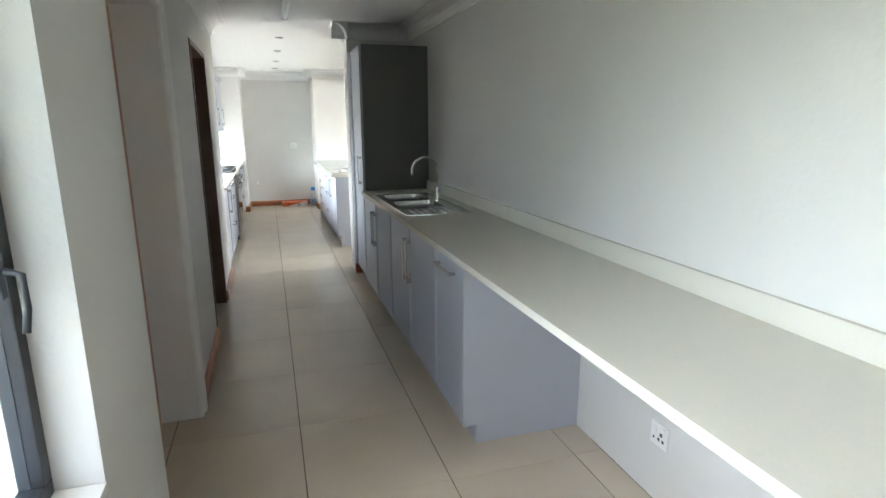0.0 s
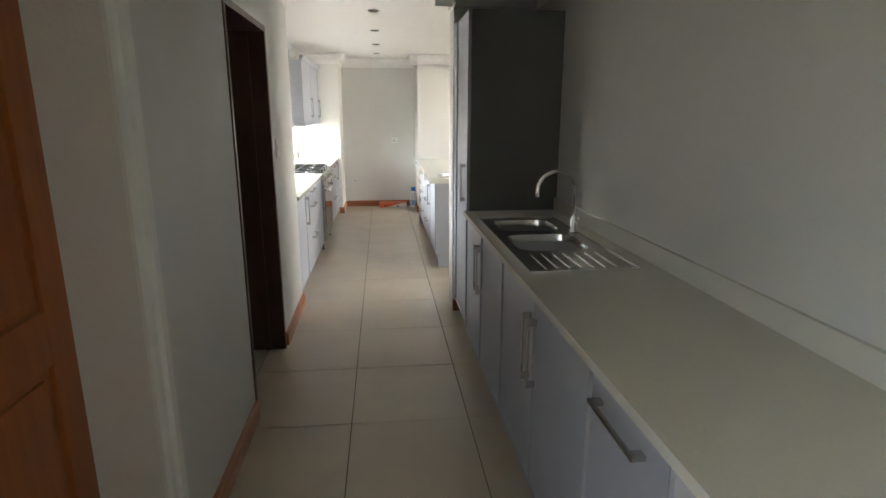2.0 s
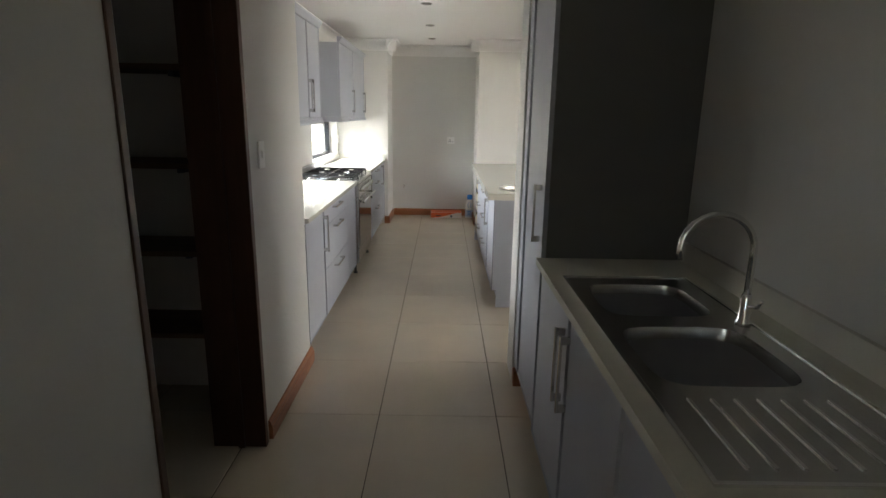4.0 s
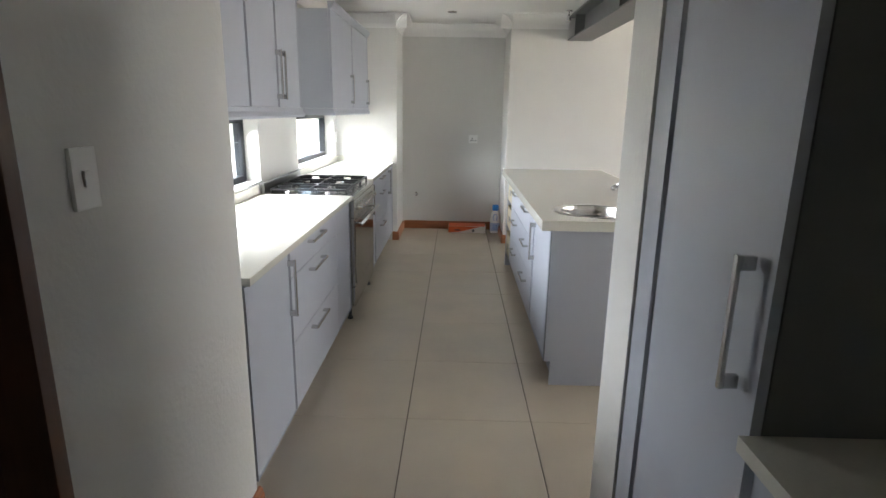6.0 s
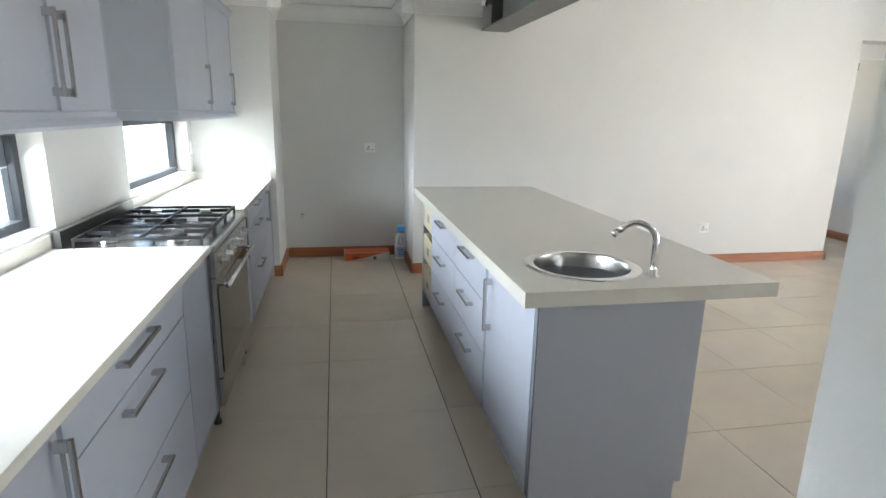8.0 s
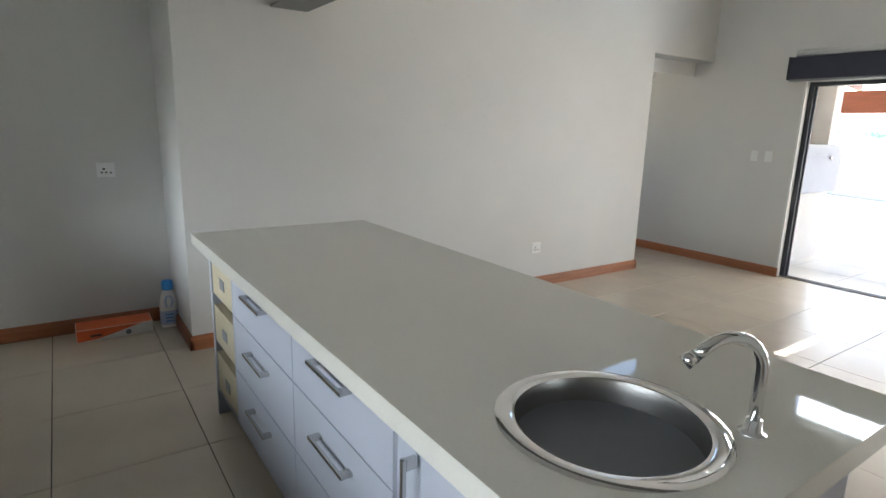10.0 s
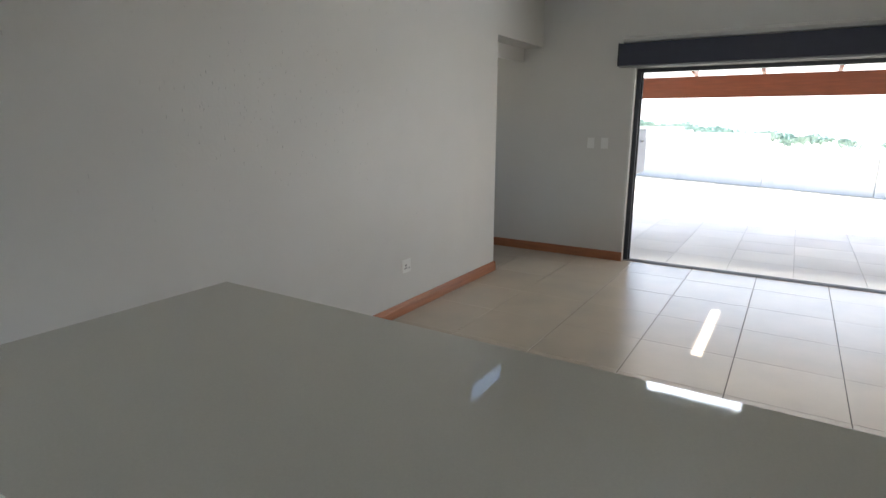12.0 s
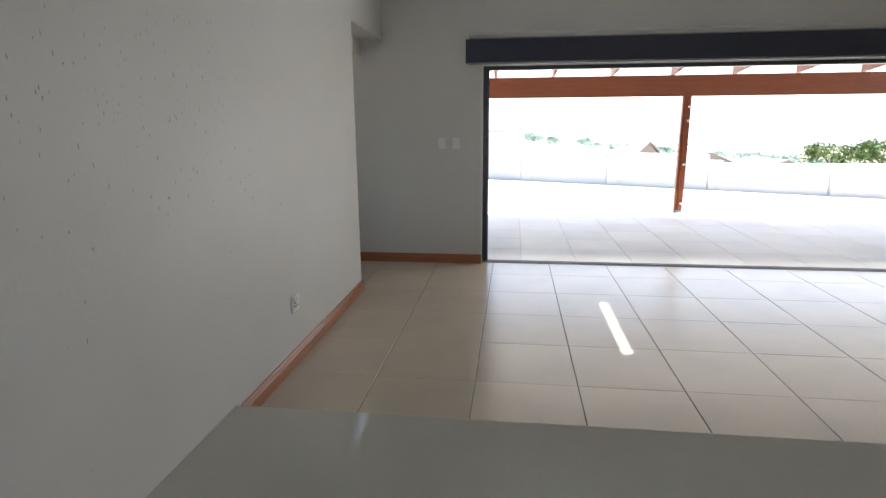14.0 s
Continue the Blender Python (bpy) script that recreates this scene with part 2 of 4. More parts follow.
def basin(cx, cy, hx, hy, power, z_top, depth, n=48):
    """An open bowl of sheet metal with a rounded floor."""
    bm = bmesh.new()
    rings = []
    for k, d in ((1.0, 0.0), (0.97, 0.2), (0.94, 0.7), (0.90, 0.9), (0.80, 1.0), (0.14, 1.02), (0.10, 1.05)):
        rings.append([bm.verts.new((*oval(cx, cy, hx * k, hy * k, power, 2 * math.pi * i / n), z_top - depth * d)) for i in range(n)])
    for a, b in zip(rings, rings[1:]):
        for i in range(n):
            j = (i + 1) % n
            bm.faces.new((a[i], a[j], b[j], b[i])).smooth = True
    bm.faces.new(rings[-1])
    return bm


def thing(name, loc, label, category="", group="", kind=""):
    e = new(name)
    e.location = loc
    e.empty_display_size = 0.1
    return tagged(e, label, category, group, kind)


def part(name, bm, mat, parent=None, label=""):
    me = bpy.data.meshes.new(name)
    bm.to_mesh(me)
    bm.free()
    me.materials.append(mat)
    ob = new(name, me)
    if parent is not None:
        ob.parent = parent
        loc = Vector(parent.location)
        if parent.parent is not None:
            loc = loc * 0
        ob.matrix_parent_inverse = Matrix.Translation(-loc)
    if label:
        ob["label"] = label
    return ob


def setting(name, bm, mat, label, category):
    return tagged(part(name, bm, mat), label, category, kind="structure")


# ---- plan ----
XL, XR = -0.262, 1.62          # scullery walls
XK = -0.90                     # kitchen window wall
YN, YA = 9.862, 10.62           # lounge wall and fridge recess
XE = 6.767                     # patio door wall
HC, HL = 2.48, 3.90            # ceilings
T = 0.23
NF, WE = 9.92, 5.35             # nib face, end of the scullery wall

# ---- walls ----
WY0, WY1, WZ0, WZ1 = -0.95, 0.815, 0.655, 2.10       # scullery window
DY0, DY1, DZ = 1.45, 2.36, 2.06                      # panelled door
PY0, PY1, PZ = 3.53, 4.46, 2.09                      # pantry
setting("wall_west", boxes(
    (XL - T, XL, -2.6, WY0, 0, 2.62), (XL - T, XL, WY0, WY1, 0, WZ0), (XL - T, XL, WY0, WY1, WZ1, 2.62),
    (XL - T, XL, WY1, DY0, 0, 2.62), (XL - T, XL, DY0, DY1, DZ, 2.62), (XL - T, XL, DY1, PY0, 0, 2.62),
    (XL - T, XL, PY0, PY1, PZ, 2.62), (XL - T, XL, PY1, WE, 0, 2.62)), M_WALL, "pale grey painted plaster wall with deep door and window reveals", "wall")
K1, K2 = (5.75, 7.41), (8.35, 9.80)
setting("wall_kitchen_west", boxes(
    (XK - 0.2, XK, 5.17, K1[0], 0, 2.62), (XK - 0.2, XK, *K1, 0, 0.985), (XK - 0.2, XK, *K1, 1.43, 2.62), (XK - 0.2, XK, K1[1], K2[0], 0, 2.62),
    (XK - 0.2, XK, *K2, 0, 0.98), (XK - 0.2, XK, *K2, 1.43, 2.62), (XK - 0.2, XK, K2[1], NF, 0, 2.62),
    (XK, XL - T, 5.17, WE, 0, 2.62)), M_WALL, "white painted kitchen wall with two slit windows above the worktop", "wall")
setting("wall_nib", boxes((XK - 0.2, -0.215, NF, YA, 0, 2.62)), M_WALL, "white painted wall nib beside the fridge recess", "wall")
setting("wall_recess", boxes((XK - 0.2, 1.25, YA, YA + T, 0, 2.62)), M_WALL, "grey painted back wall of the fridge recess", "wall")
CX0, CX1, CZ0, CZ1 = 5.20, 5.95, 3.03, 3.23
setting("wall_north", boxes((1.02, 1.25, YN, YA, 0, HL), (1.25, CX0, YN, YN + T, 0, HL), (CX0, 5.65, YN, YN + T, 0, CZ0), (5.65, XE, YN, YN + T, 2.32, CZ0),
                            (CX1, 6.6, YN, YN + 0.02, CZ0, 3.7), (CX0, CX1, YN, YN + 0.02, CZ1, 3.7), (CX0, 6.6, YN, YN + T, 3.7, HL), (6.6, XE, YN, YN + T, CZ0, HL)),
        M_ROUGHWALL, "pale textured plaster lounge wall with trowel marks", "wall")
setting("wall_scullery_east", boxes((XR, XR + T, -2.6, 5.36, 0, HL), (0.985, XR, 5.12, 5.36, 0, 2.62)), M_WALL, "pale grey painted plaster wall behind the worktop", "wall")
setting("wall_scullery_end", boxes((XL - T, XR + T, -2.83, -2.6, 0, 2.62)), M_WALL, "plain painted end wall", "wall")
OY0, OY1, OZ = 3.30, 8.83, 2.05
setting("wall_patio", boxes((XE, XE + 0.2, OY1, YN + T, 0, HL), (XE, XE + 0.2, YN + T, 12.2, 0, 2.5), (XE, XE + 0.2, OY0, 7.46, OZ, HL), (XE, XE + 0.2, 7.46, 8.50, OZ, 3.12), (XE, XE + 0.2, 7.46, 8.50, 3.42, HL),
                            (XE, XE + 0.2, 8.50, OY1, OZ, HL), (XE, XE + 0.2, 1.5, OY0, 0, HL)), M_WALL, "grey painted wall with wide patio opening", "wall")
setting("wall_lounge_south", boxes((XR + T, XE + 0.2, 1.27, 1.5, 0, HL)), M_WALL, "plain painted lounge wall", "wall")
# the end wall's opening is unseen, added to brighten the passage
setting("wall_passage", boxes((5.42, 5.65, YN + T, 12.2, 0, 2.5), (5.42, XE + 0.2, 12.2, 12.43, 0, 0.9), (5.42, 5.75, 12.2, 12.43, 0.9, 2.5), (6.65, XE + 0.2, 12.2, 12.43, 0.9, 2.5), (5.75, 6.65, 12.2, 12.43, 2.1, 2.5)), M_WALL, "plain painted passage walls with an added unseen opening for light", "wall")
setting("bulkhead", boxes((1.62, 1.87, 5.36, YN, 2.47, HL)), M_WALL, "painted wall above the steel beam", "wall")
for nm, bx4 in (("south", (-1.85, XL - T, 2.6, 2.75)), ("north", (-1.85, XL - T, 5.02, 5.17)), ("west", (-2.0, -1.85, 2.6, 5.17))):
    setting("wall_pantry_" + nm, boxes((*bx4, 0, 2.62)), M_WALL, "unlit painted pantry wall", "wall")
setting("ceiling", boxes((-2.0, 1.62, -2.83, 10.85, HC, HC + 0.1)), M_CEIL, "white flat plasterboard ceiling", "ceiling")
# unseen slot, added so the sun draws its strip on the lounge floor
SUN_SLIT = (5.62, 6.69, 6.72, 6.785)
setting("ceiling_lounge", boxes((1.62, SUN_SLIT[0], 1.27, YN + T, HL, HL + 0.02), (SUN_SLIT[1], XE + 0.2, 1.27, YN + T, HL, HL + 0.02),
                                (SUN_SLIT[0], SUN_SLIT[1], 1.27, SUN_SLIT[2], HL, HL + 0.02), (SUN_SLIT[0], SUN_SLIT[1], SUN_SLIT[3], YN + T, HL, HL + 0.02)),
        M_CEIL, "high white lounge ceiling with an added slot for the sun strip", "ceiling")
# added shaft along the sun's way, keeps the slot out of worktop reflections
bm = bmesh.new()
lift = -SUN_WAY * 0.9
loops = []
for e in (0.0, 0.03):
    c4 = [Vector((x, y, HL + 0.02)) for x, y in ((SUN_SLIT[0] - e, SUN_SLIT[2] - e), (SUN_SLIT[1] + e, SUN_SLIT[2] - e), (SUN_SLIT[1] + e, SUN_SLIT[3] + e), (SUN_SLIT[0] - e, SUN_SLIT[3] + e))]
    loops.append([bm.verts.new(c) for c in c4])
    loops.append([bm.verts.new(c + lift) for c in c4])
for a, b in ((0, 1), (3, 2), (2, 0), (1, 3)):
    for i in range(4):
        k = (i + 1) % 4
        bm.faces.new((loops[a][i], loops[a][k], loops[b][k], loops[b][i]))
setting("ceiling_slot_reveal", bm, M_CEIL, "added white shaft that hides the sun slot from reflections", "ceiling")
setting("ceiling_passage", boxes((5.65, XE, YN + T, 12.2, 2.31, 2.41)), M_CEIL, "low white passage ceiling", "ceiling")

# coved cornices
def cove(s, x, z=HC, d=0.14):
    pts = [(x, z - d), (x + s * 0.012, z - d)]
    for i in range(7):
        a = math.pi / 2 * i / 6
        pts.append((x + s * (0.012 + (d - 0.024) * (1 - math.cos(a))), z - d + 0.012 + (d - 0.024) * math.sin(a)))
    return pts + [(x + s * d, z - 0.012), (x + s * d, z), (x, z)]
setting("trim_cornice_scullery_east", prism(cove(-1, XR), "y", -2.6, 5.12), M_CEIL, "white coved plaster cornice", "cornice")
setting("trim_cornice_scullery_west", prism(cove(1, XL), "y", -2.6, WE), M_CEIL, "white coved plaster cornice", "cornice")
setting("trim_cornice_nib", prism(cove(-1, 5.12), "x", 0.845, XR), M_CEIL, "white coved plaster cornice", "cornice")
setting("trim_cornice_nib_end", prism(cove(-1, 0.985), "y", 4.98, 5.36), M_CEIL, "white coved plaster cornice", "cornice")
setting("trim_cornice_window_wall", prism(cove(1, XK), "y", WE, NF), M_CEIL, "white coved plaster cornice", "cornice")
setting("trim_cornice_recess", prism(cove(-1, YA), "x", -0.215, 1.02), M_CEIL, "white coved plaster cornice", "cornice")
setting("trim_cornice_recess_west", prism(cove(1, -0.215), "y", NF - 0.115, YA), M_CEIL, "white coved plaster cornice", "cornice")
setting("trim_cornice_recess_east", prism(cove(-1, 1.02), "y", YN - 0.115, YA), M_CEIL, "white coved plaster cornice", "cornice")
setting("trim_cornice_nib_face", prism(cove(-1, NF), "x", XK, -0.1), M_CEIL, "white coved plaster cornice", "cornice")
setting("trim_cornice_north", prism(cove(-1, YN), "x", 0.905, 1.62), M_CEIL, "white coved plaster cornice", "cornice")
setting("trim_cornice_passage", prism(cove(1, YN + T, 2.31), "x", 5.65, XE), M_CEIL, "white coved plaster cornice", "cornice")
setting("trim_shutter_ledge", prism([(XE, 2.30), (XE - 0.03, 2.31), (XE - 0.045, 2.345), (XE - 0.02, 2.36), (XE, 2.375)], "y", 3.0, 8.97), M_TRIM,
        "thin plaster ledge above the shutter box", "trim")

# small trowel pits in the lounge plaster
pit_rnd = random.Random(11)
bm = bmesh.new()
for _ in range(260):
    cx, cz = pit_rnd.gauss(2.95, 0.55), pit_rnd.gauss(1.65, 0.38)
    if cx < 1.3 or cz < 0.3:
        continue
    w, l = pit_rnd.uniform(0.0007, 0.0018), pit_rnd.uniform(0.002, 0.011)
    ring = []
    for k in range(7):
        a = 2 * math.pi * k / 7
        q = pit_rnd.uniform(0.7, 1.2)
        ring.append(bm.verts.new((cx + w * q * math.cos(a), YN - 0.0012, cz + l * q * math.sin(a))))
    tip = bm.verts.new((cx, YN + 0.002, cz))
    for k in range(7):
        bm.faces.new((ring[k], ring[(k + 1) % 7], tip))
tagged(part("plaster_pits", bm, M_PIT), "small grey trowel pits in the lounge plaster", "plaster marks", kind="stuff")

# timber skirtings
def skirt_profile(s, x):
    return [(x, 0), (x + s * 0.02, 0), (x + s * 0.02, 0.066), (x + s * 0.015, 0.074), (x + s * 0.015, 0.084), (x + s * 0.007, 0.096), (x, 0.098)]
SK = "red-brown varnished timber skirting board"
for nm, s, x, axis, a, b in (("west", 1, XL, "y", 2.49, PY0), ("west_end", 1, XL, "y", PY1 + 0.03, WE + 0.02),
                             ("recess_west", 1, -0.215, "y", NF - 0.02, YA), ("recess_back", -1, YA, "x", -0.195, 1.0), ("recess_east", -1, 1.02, "y", YN - 0.02, YA),
                             ("north", -1, YN, "x", 1.0, 5.67), ("north_end", 1, 5.65, "y", YN - 0.02, YN + T), ("patio", -1, XE, "y", OY1 + 0.005, 12.2),
                             ("nib_face", -1, NF, "x", -0.27, -0.195), ("lounge", 1, XR + T, "y", 1.5, 5.36)):
    setting("baseboard_" + nm, prism(skirt_profile(s, x), axis, a, b), M_SKIRT if axis == "y" else M_SKIRTX, SK, "skirting")

# ---- panelled door in its deep reveal ----
door = thing("door_1", (-0.46, (DY0 + DY1) / 2, 0), "closed red-brown panelled timber door in a deep reveal", "door", kind="structure")
dx = -0.452
part("door_leaf", boxes((dx - 0.035, dx - 0.012, DY0 + 0.01, DY1 - 0.005, 0.008, DZ - 0.005)), M_DOOR, door)
for y0, y1, z0, z1 in ((DY0 + 0.01, DY0 + 0.12, 0.008, DZ - 0.005), (DY1 - 0.115, DY1 - 0.005, 0.008, DZ - 0.005), ((DY0 + DY1) / 2 - 0.05, (DY0 + DY1) / 2 + 0.05, 0.2, DZ - 0.11)):
    part("stile", boxes((dx - 0.012, dx + 0.004, y0, y1, z0, z1), bevel=0.003), M_DOOR, door)
for z0, z1 in ((0.008, 0.2), (0.92, 1.07), (DZ - 0.115, DZ - 0.005)):
    part("rail", boxes((dx - 0.012, dx + 0.003, DY0 + 0.12, DY1 - 0.115, z0, z1), bevel=0.003), M_DOOR, door)
for y0, y1 in ((DY0 + 0.15, (DY0 + DY1) / 2 - 0.08), ((DY0 + DY1) / 2 + 0.08, DY1 - 0.145)):
    for z0, z1 in ((0.23, 0.89), (1.10, DZ - 0.145)):
        part("door_panel", boxes((dx - 0.014, dx - 0.004, y0, y1, z0, z1), bevel=0.004), M_DOOR, door)
hd = part("door_handle", join(boxes((dx + 0.003, dx + 0.01, DY0 + 0.05, DY0 + 0.09, 0.93, 1.1)), tube([(dx + 0.01, DY0 + 0.07, 1.04), (dx + 0.05, DY0 + 0.07, 1.04), (dx + 0.055, DY0 + 0.18, 1.04)], 0.008)), M_CHROME, door, "chrome lever handle")
setting("trim_architrave", join(prism([(XL, DY1), (XL + 0.012, DY1), (XL + 0.018, DY1 + 0.02), (XL + 0.018, DY1 + 0.05), (XL + 0.028, DY1 + 0.065), (XL + 0.028, DY1 + 0.105), (XL + 0.02, DY1 + 0.118), (XL, DY1 + 0.12)], "z", 0, DZ + 0.12),
                                boxes((XL, XL + 0.022, DY0, DY1, DZ, DZ + 0.12))), M_TRIM, "white gloss moulded door architrave", "trim")

# ---- pantry: timber frame, shelves ----
pf = thing("door_frame", (XL - 0.1, PY1, 0), "dark stained timber frame of the open pantry doorway", "door frame", kind="structure")
part("jamb", boxes((XL - T - 0.01, XL + 0.008, PY1 - 0.035, PY1, 0, PZ - 0.035), bevel=0.003), M_FRAME, pf)
part("jamb", boxes((XL - T - 0.01, XL + 0.008, PY0, PY0 + 0.03, 0, PZ - 0.035), bevel=0.003), M_FRAME, pf)
part("lintel", boxes((XL - T - 0.01, XL + 0.008, PY0, PY1, PZ - 0.035, PZ), bevel=0.003), M_FRAME, pf)
part("door_stop", boxes((XL - 0.12, XL - 0.09, PY1 - 0.05, PY1 - 0.035, 0, PZ - 0.035), bevel=0.003), M_FRAME, pf)
for z in (0.46, 0.88, 1.30, 1.74):
    sh = thing("pantry_shelf", (-1.1, 4.86, z), "dark empty timber pantry shelf on wall brackets", "shelf", "shelves in the pantry")
    part("board", boxes((-1.85, XL - T, 4.68, 5.02, z - 0.025, z), bevel=0.002), M_SHELF, sh)
    for bx in (-1.6, -0.7):
        part("bracket", boxes((bx, bx + 0.025, 4.74, 5.02, z - 0.05, z - 0.026), (bx, bx + 0.025, 4.995, 5.02, z - 0.2, z - 0.05)), M_CABIN, sh)

# ---- windows ----
def window(name, x, y0, y1, z0, z1, label, sill_x, mullions=()):
    w = thing(name, (x, (y0 + y1) / 2, z0), label, "window", kind="structure")
    f = 0.045
    for nm, b in (("frame_bar", (y0, y1, z0, z0 + f)), ("frame_bar", (y0, y1, z1 - f, z1)), ("frame_bar", (y0, y0 + f, z0 + f, z1 - f)), ("frame_bar", (y1 - f, y1, z0 + f, z1 - f))):
        part(nm, boxes((x - 0.03, x + 0.03, *b), bevel=0.004), M_ALU, w)
    for y in mullions:
        part("mullion", boxes((x - 0.025, x + 0.025, y - 0.025, y + 0.025, z0 + f, z1 - f), bevel=0.003), M_ALU, w)
    pane = part("pane", boxes((x - 0.003, x + 0.003, y0 + f, y1 - f, z0 + f, z1 - f)), M_GLASS, w)
    pane.visible_shadow = False
    part("sill", boxes((x + 0.03, sill_x, y0 + 0.002, y1 - 0.002, z0 - 0.018, z0 + 0.006), bevel=0.003), M_TRIM, w)
    return w


sw = window("window_1", XL - 0.14, WY0, WY1, WZ0, WZ1, "charcoal aluminium scullery window with white reveal", XL + 0.004, (-0.08,))
part("window_handle", join(boxes((XL - 0.11, XL - 0.095, 0.70, 0.73, 1.18, 1.26), bevel=0.004), tube([(XL - 0.09, 0.715, 1.24), (XL - 0.06, 0.712, 1.23), (XL - 0.055, 0.70, 1.16), (XL - 0.06, 0.69, 1.11)], 0.008)), M_ALU, sw, "dark curved stay handle")
window("window_2", XK - 0.13, *K1, 0.985, 1.43, "charcoal aluminium slit window above the worktop", XK + 0.004, (6.5,))
window("window_3", XK - 0.13, *K2, 0.98, 1.43, "charcoal aluminium slit window above the worktop", XK + 0.004)
w4 = thing("window_4", (XE + 0.1, 7.98, 3.12), "high clerestory window above the patio door", "window", kind="structure")
part("window_frame", boxes((XE + 0.08, XE + 0.12, 7.46, 7.49, 3.12, 3.42), (XE + 0.08, XE + 0.12, 8.47, 8.5, 3.12, 3.42), (XE + 0.08, XE + 0.12, 7.49, 8.47, 3.12, 3.15), (XE + 0.08, XE + 0.12, 7.49, 8.47, 3.39, 3.42)), M_ALU, w4)
part("pane", boxes((XE + 0.098, XE + 0.102, 7.49, 8.47, 3.15, 3.39)), M_GLASS, w4).visible_shadow = False
w5 = thing("window_5", (5.57, YN + 0.1, 3.03), "small high clerestory window in the lounge wall", "window", kind="structure")
part("window_frame", boxes((CX0, CX0 + 0.02, YN + 0.002, YN + 0.022, CZ0, CZ1), (CX1 - 0.02, CX1 - 0.001, YN + 0.002, YN + 0.022, CZ0, CZ1)), M_ALU, w5)
part("pane", boxes((CX0 + 0.02, CX1 - 0.02, YN + 0.010, YN + 0.014, CZ0, CZ1)), M_GLASS, w5).visible_shadow = False

# ---- patio door frame and shutter box ----
pd = thing("door_2", (XE + 0.1, OY1, 0), "wide open patio doorway with charcoal aluminium frame", "door", kind="structure")
part("jamb", boxes((XE + 0.05, XE + 0.15, OY1 - 0.045, OY1, 0.012, OZ - 0.04), (XE + 0.09, XE + 0.11, OY1 - 0.06, OY1 - 0.045, 0.012, OZ - 0.04)), M_ALU, pd)
part("jamb", boxes((XE + 0.05, XE + 0.15, OY0, OY0 + 0.045, 0.012, OZ - 0.04)), M_ALU, pd)
part("head", boxes((XE + 0.05, XE + 0.15, OY0, OY1, OZ - 0.04, OZ)), M_ALU, pd)
part("track", boxes((XE + 0.05, XE + 0.15, OY0, OY1, 0.0, 0.006), (XE + 0.07, XE + 0.08, OY0, OY1, 0.006, 0.012), (XE + 0.12, XE + 0.13, OY0, OY1, 0.006, 0.012)), M_DARKSTEEL, pd, "grey aluminium floor track")
shb = thing("roller_shutter", (XE - 0.05, 6.0, 2.08), "dark navy roller shutter box fixed above the patio door", "shutter")
part("shutter_box", boxes((XE - 0.10, XE, 3.0, 8.985, 2.075, 2.29), bevel=0.006), M_SHUTTER, shb)
part("end_cap", boxes((XE - 0.106, XE, 8.985, 9.0, 2.07, 2.295), bevel=0.003), M_ALU, shb)
part("guide_rail", boxes((XE - 0.02, XE, OY1 + 0.0, OY1 + 0.02, 0.1, 2.07)), M_TRIM, shb, "pale vertical guide rail")
part("bottom_lip", boxes((XE - 0.085, XE - 0.02, 3.0, 8.98, 2.055, 2.072)), M_DARKSTEEL, shb, "grey metal bottom lip")

# ---- steel beam ----
bmx = thing("steel_beam", (1.745, 7.6, 2.22), "grey painted steel beam between kitchen and lounge", "beam")
part("bottom_flange", boxes((1.62, 1.87, 5.36, YN, 2.225, 2.24), bevel=0.002), M_BEAMSTEEL, bmx)
part("web", boxes((1.735, 1.75, 5.36, YN, 2.24, 2.45)), M_BEAMSTEEL, bmx)
part("top_flange", boxes((1.62, 1.87, 5.36, YN, 2.45, 2.47)), M_BEAMSTEEL, bmx)
for y in (6.4, 8.0, 9.6):
    part("stiffener", boxes((1.64, 1.735, y, y + 0.01, 2.24, 2.45)), M_BEAMSTEEL, bmx)
spl = thing("spot_lamp", (1.55, 9.5, HC), "small chrome spot lamp under the kitchen ceiling", "lamp")
part("base", lathe([(0.035, 0), (0.035, -0.012), (0.01, -0.016)], (1.56, 9.55, HC), 20), M_CHROME, spl)
part("stem", tube([(1.56, 9.55, HC - 0.014), (1.56, 9.55, HC - 0.05)], 0.006), M_CHROME, spl)
part("head", lathe([(0.012, 0), (0.02, -0.02), (0.028, -0.06), (0.024, -0.062)], (1.56, 9.55, HC - 0.045), 20), M_CHROME, spl)

# ---- ceiling lamps ----
dl0 = thing("downlight", (0.39, 6.15, HC), "small round chrome recessed ceiling downlight, switched off", "lamp", "downlights along the kitchen ceiling")
part("trim_ring", lathe([(0.030, 0.0), (0.048, 0.0), (0.05, -0.004), (0.044, -0.008), (0.032, -0.006)], (0.39, 6.15, HC), 28), M_STEEL, dl0)
part("bulb", lathe([(0.030, -0.001), (0.026, -0.005), (0.012, -0.007)], (0.39, 6.15, HC), 20), M_DARKSTEEL, dl0)
for y in (7.35, 8.6, 9.72):
    copy_thing(dl0, pose(0.39, y, HC))
fl = thing("fluorescent_lamp", (0.40, 4.0, HC), "white tube lamp fixed to the ceiling, switched off", "lamp")
part("housing", boxes((0.375, 0.425, 3.4, 4.62, HC - 0.045, HC), bevel=0.004), M_FROST, fl)
part("tube", tube([(0.40, 3.43, HC - 0.062), (0.40, 4.59, HC - 0.062)], 0.014), M_FROST, fl)
for y in (3.415, 4.585):
    part("end_cap", boxes((0.378, 0.422, y - 0.012, y + 0.012, HC - 0.082, HC - 0.045), bevel=0.003), M_PLASTIC, fl)


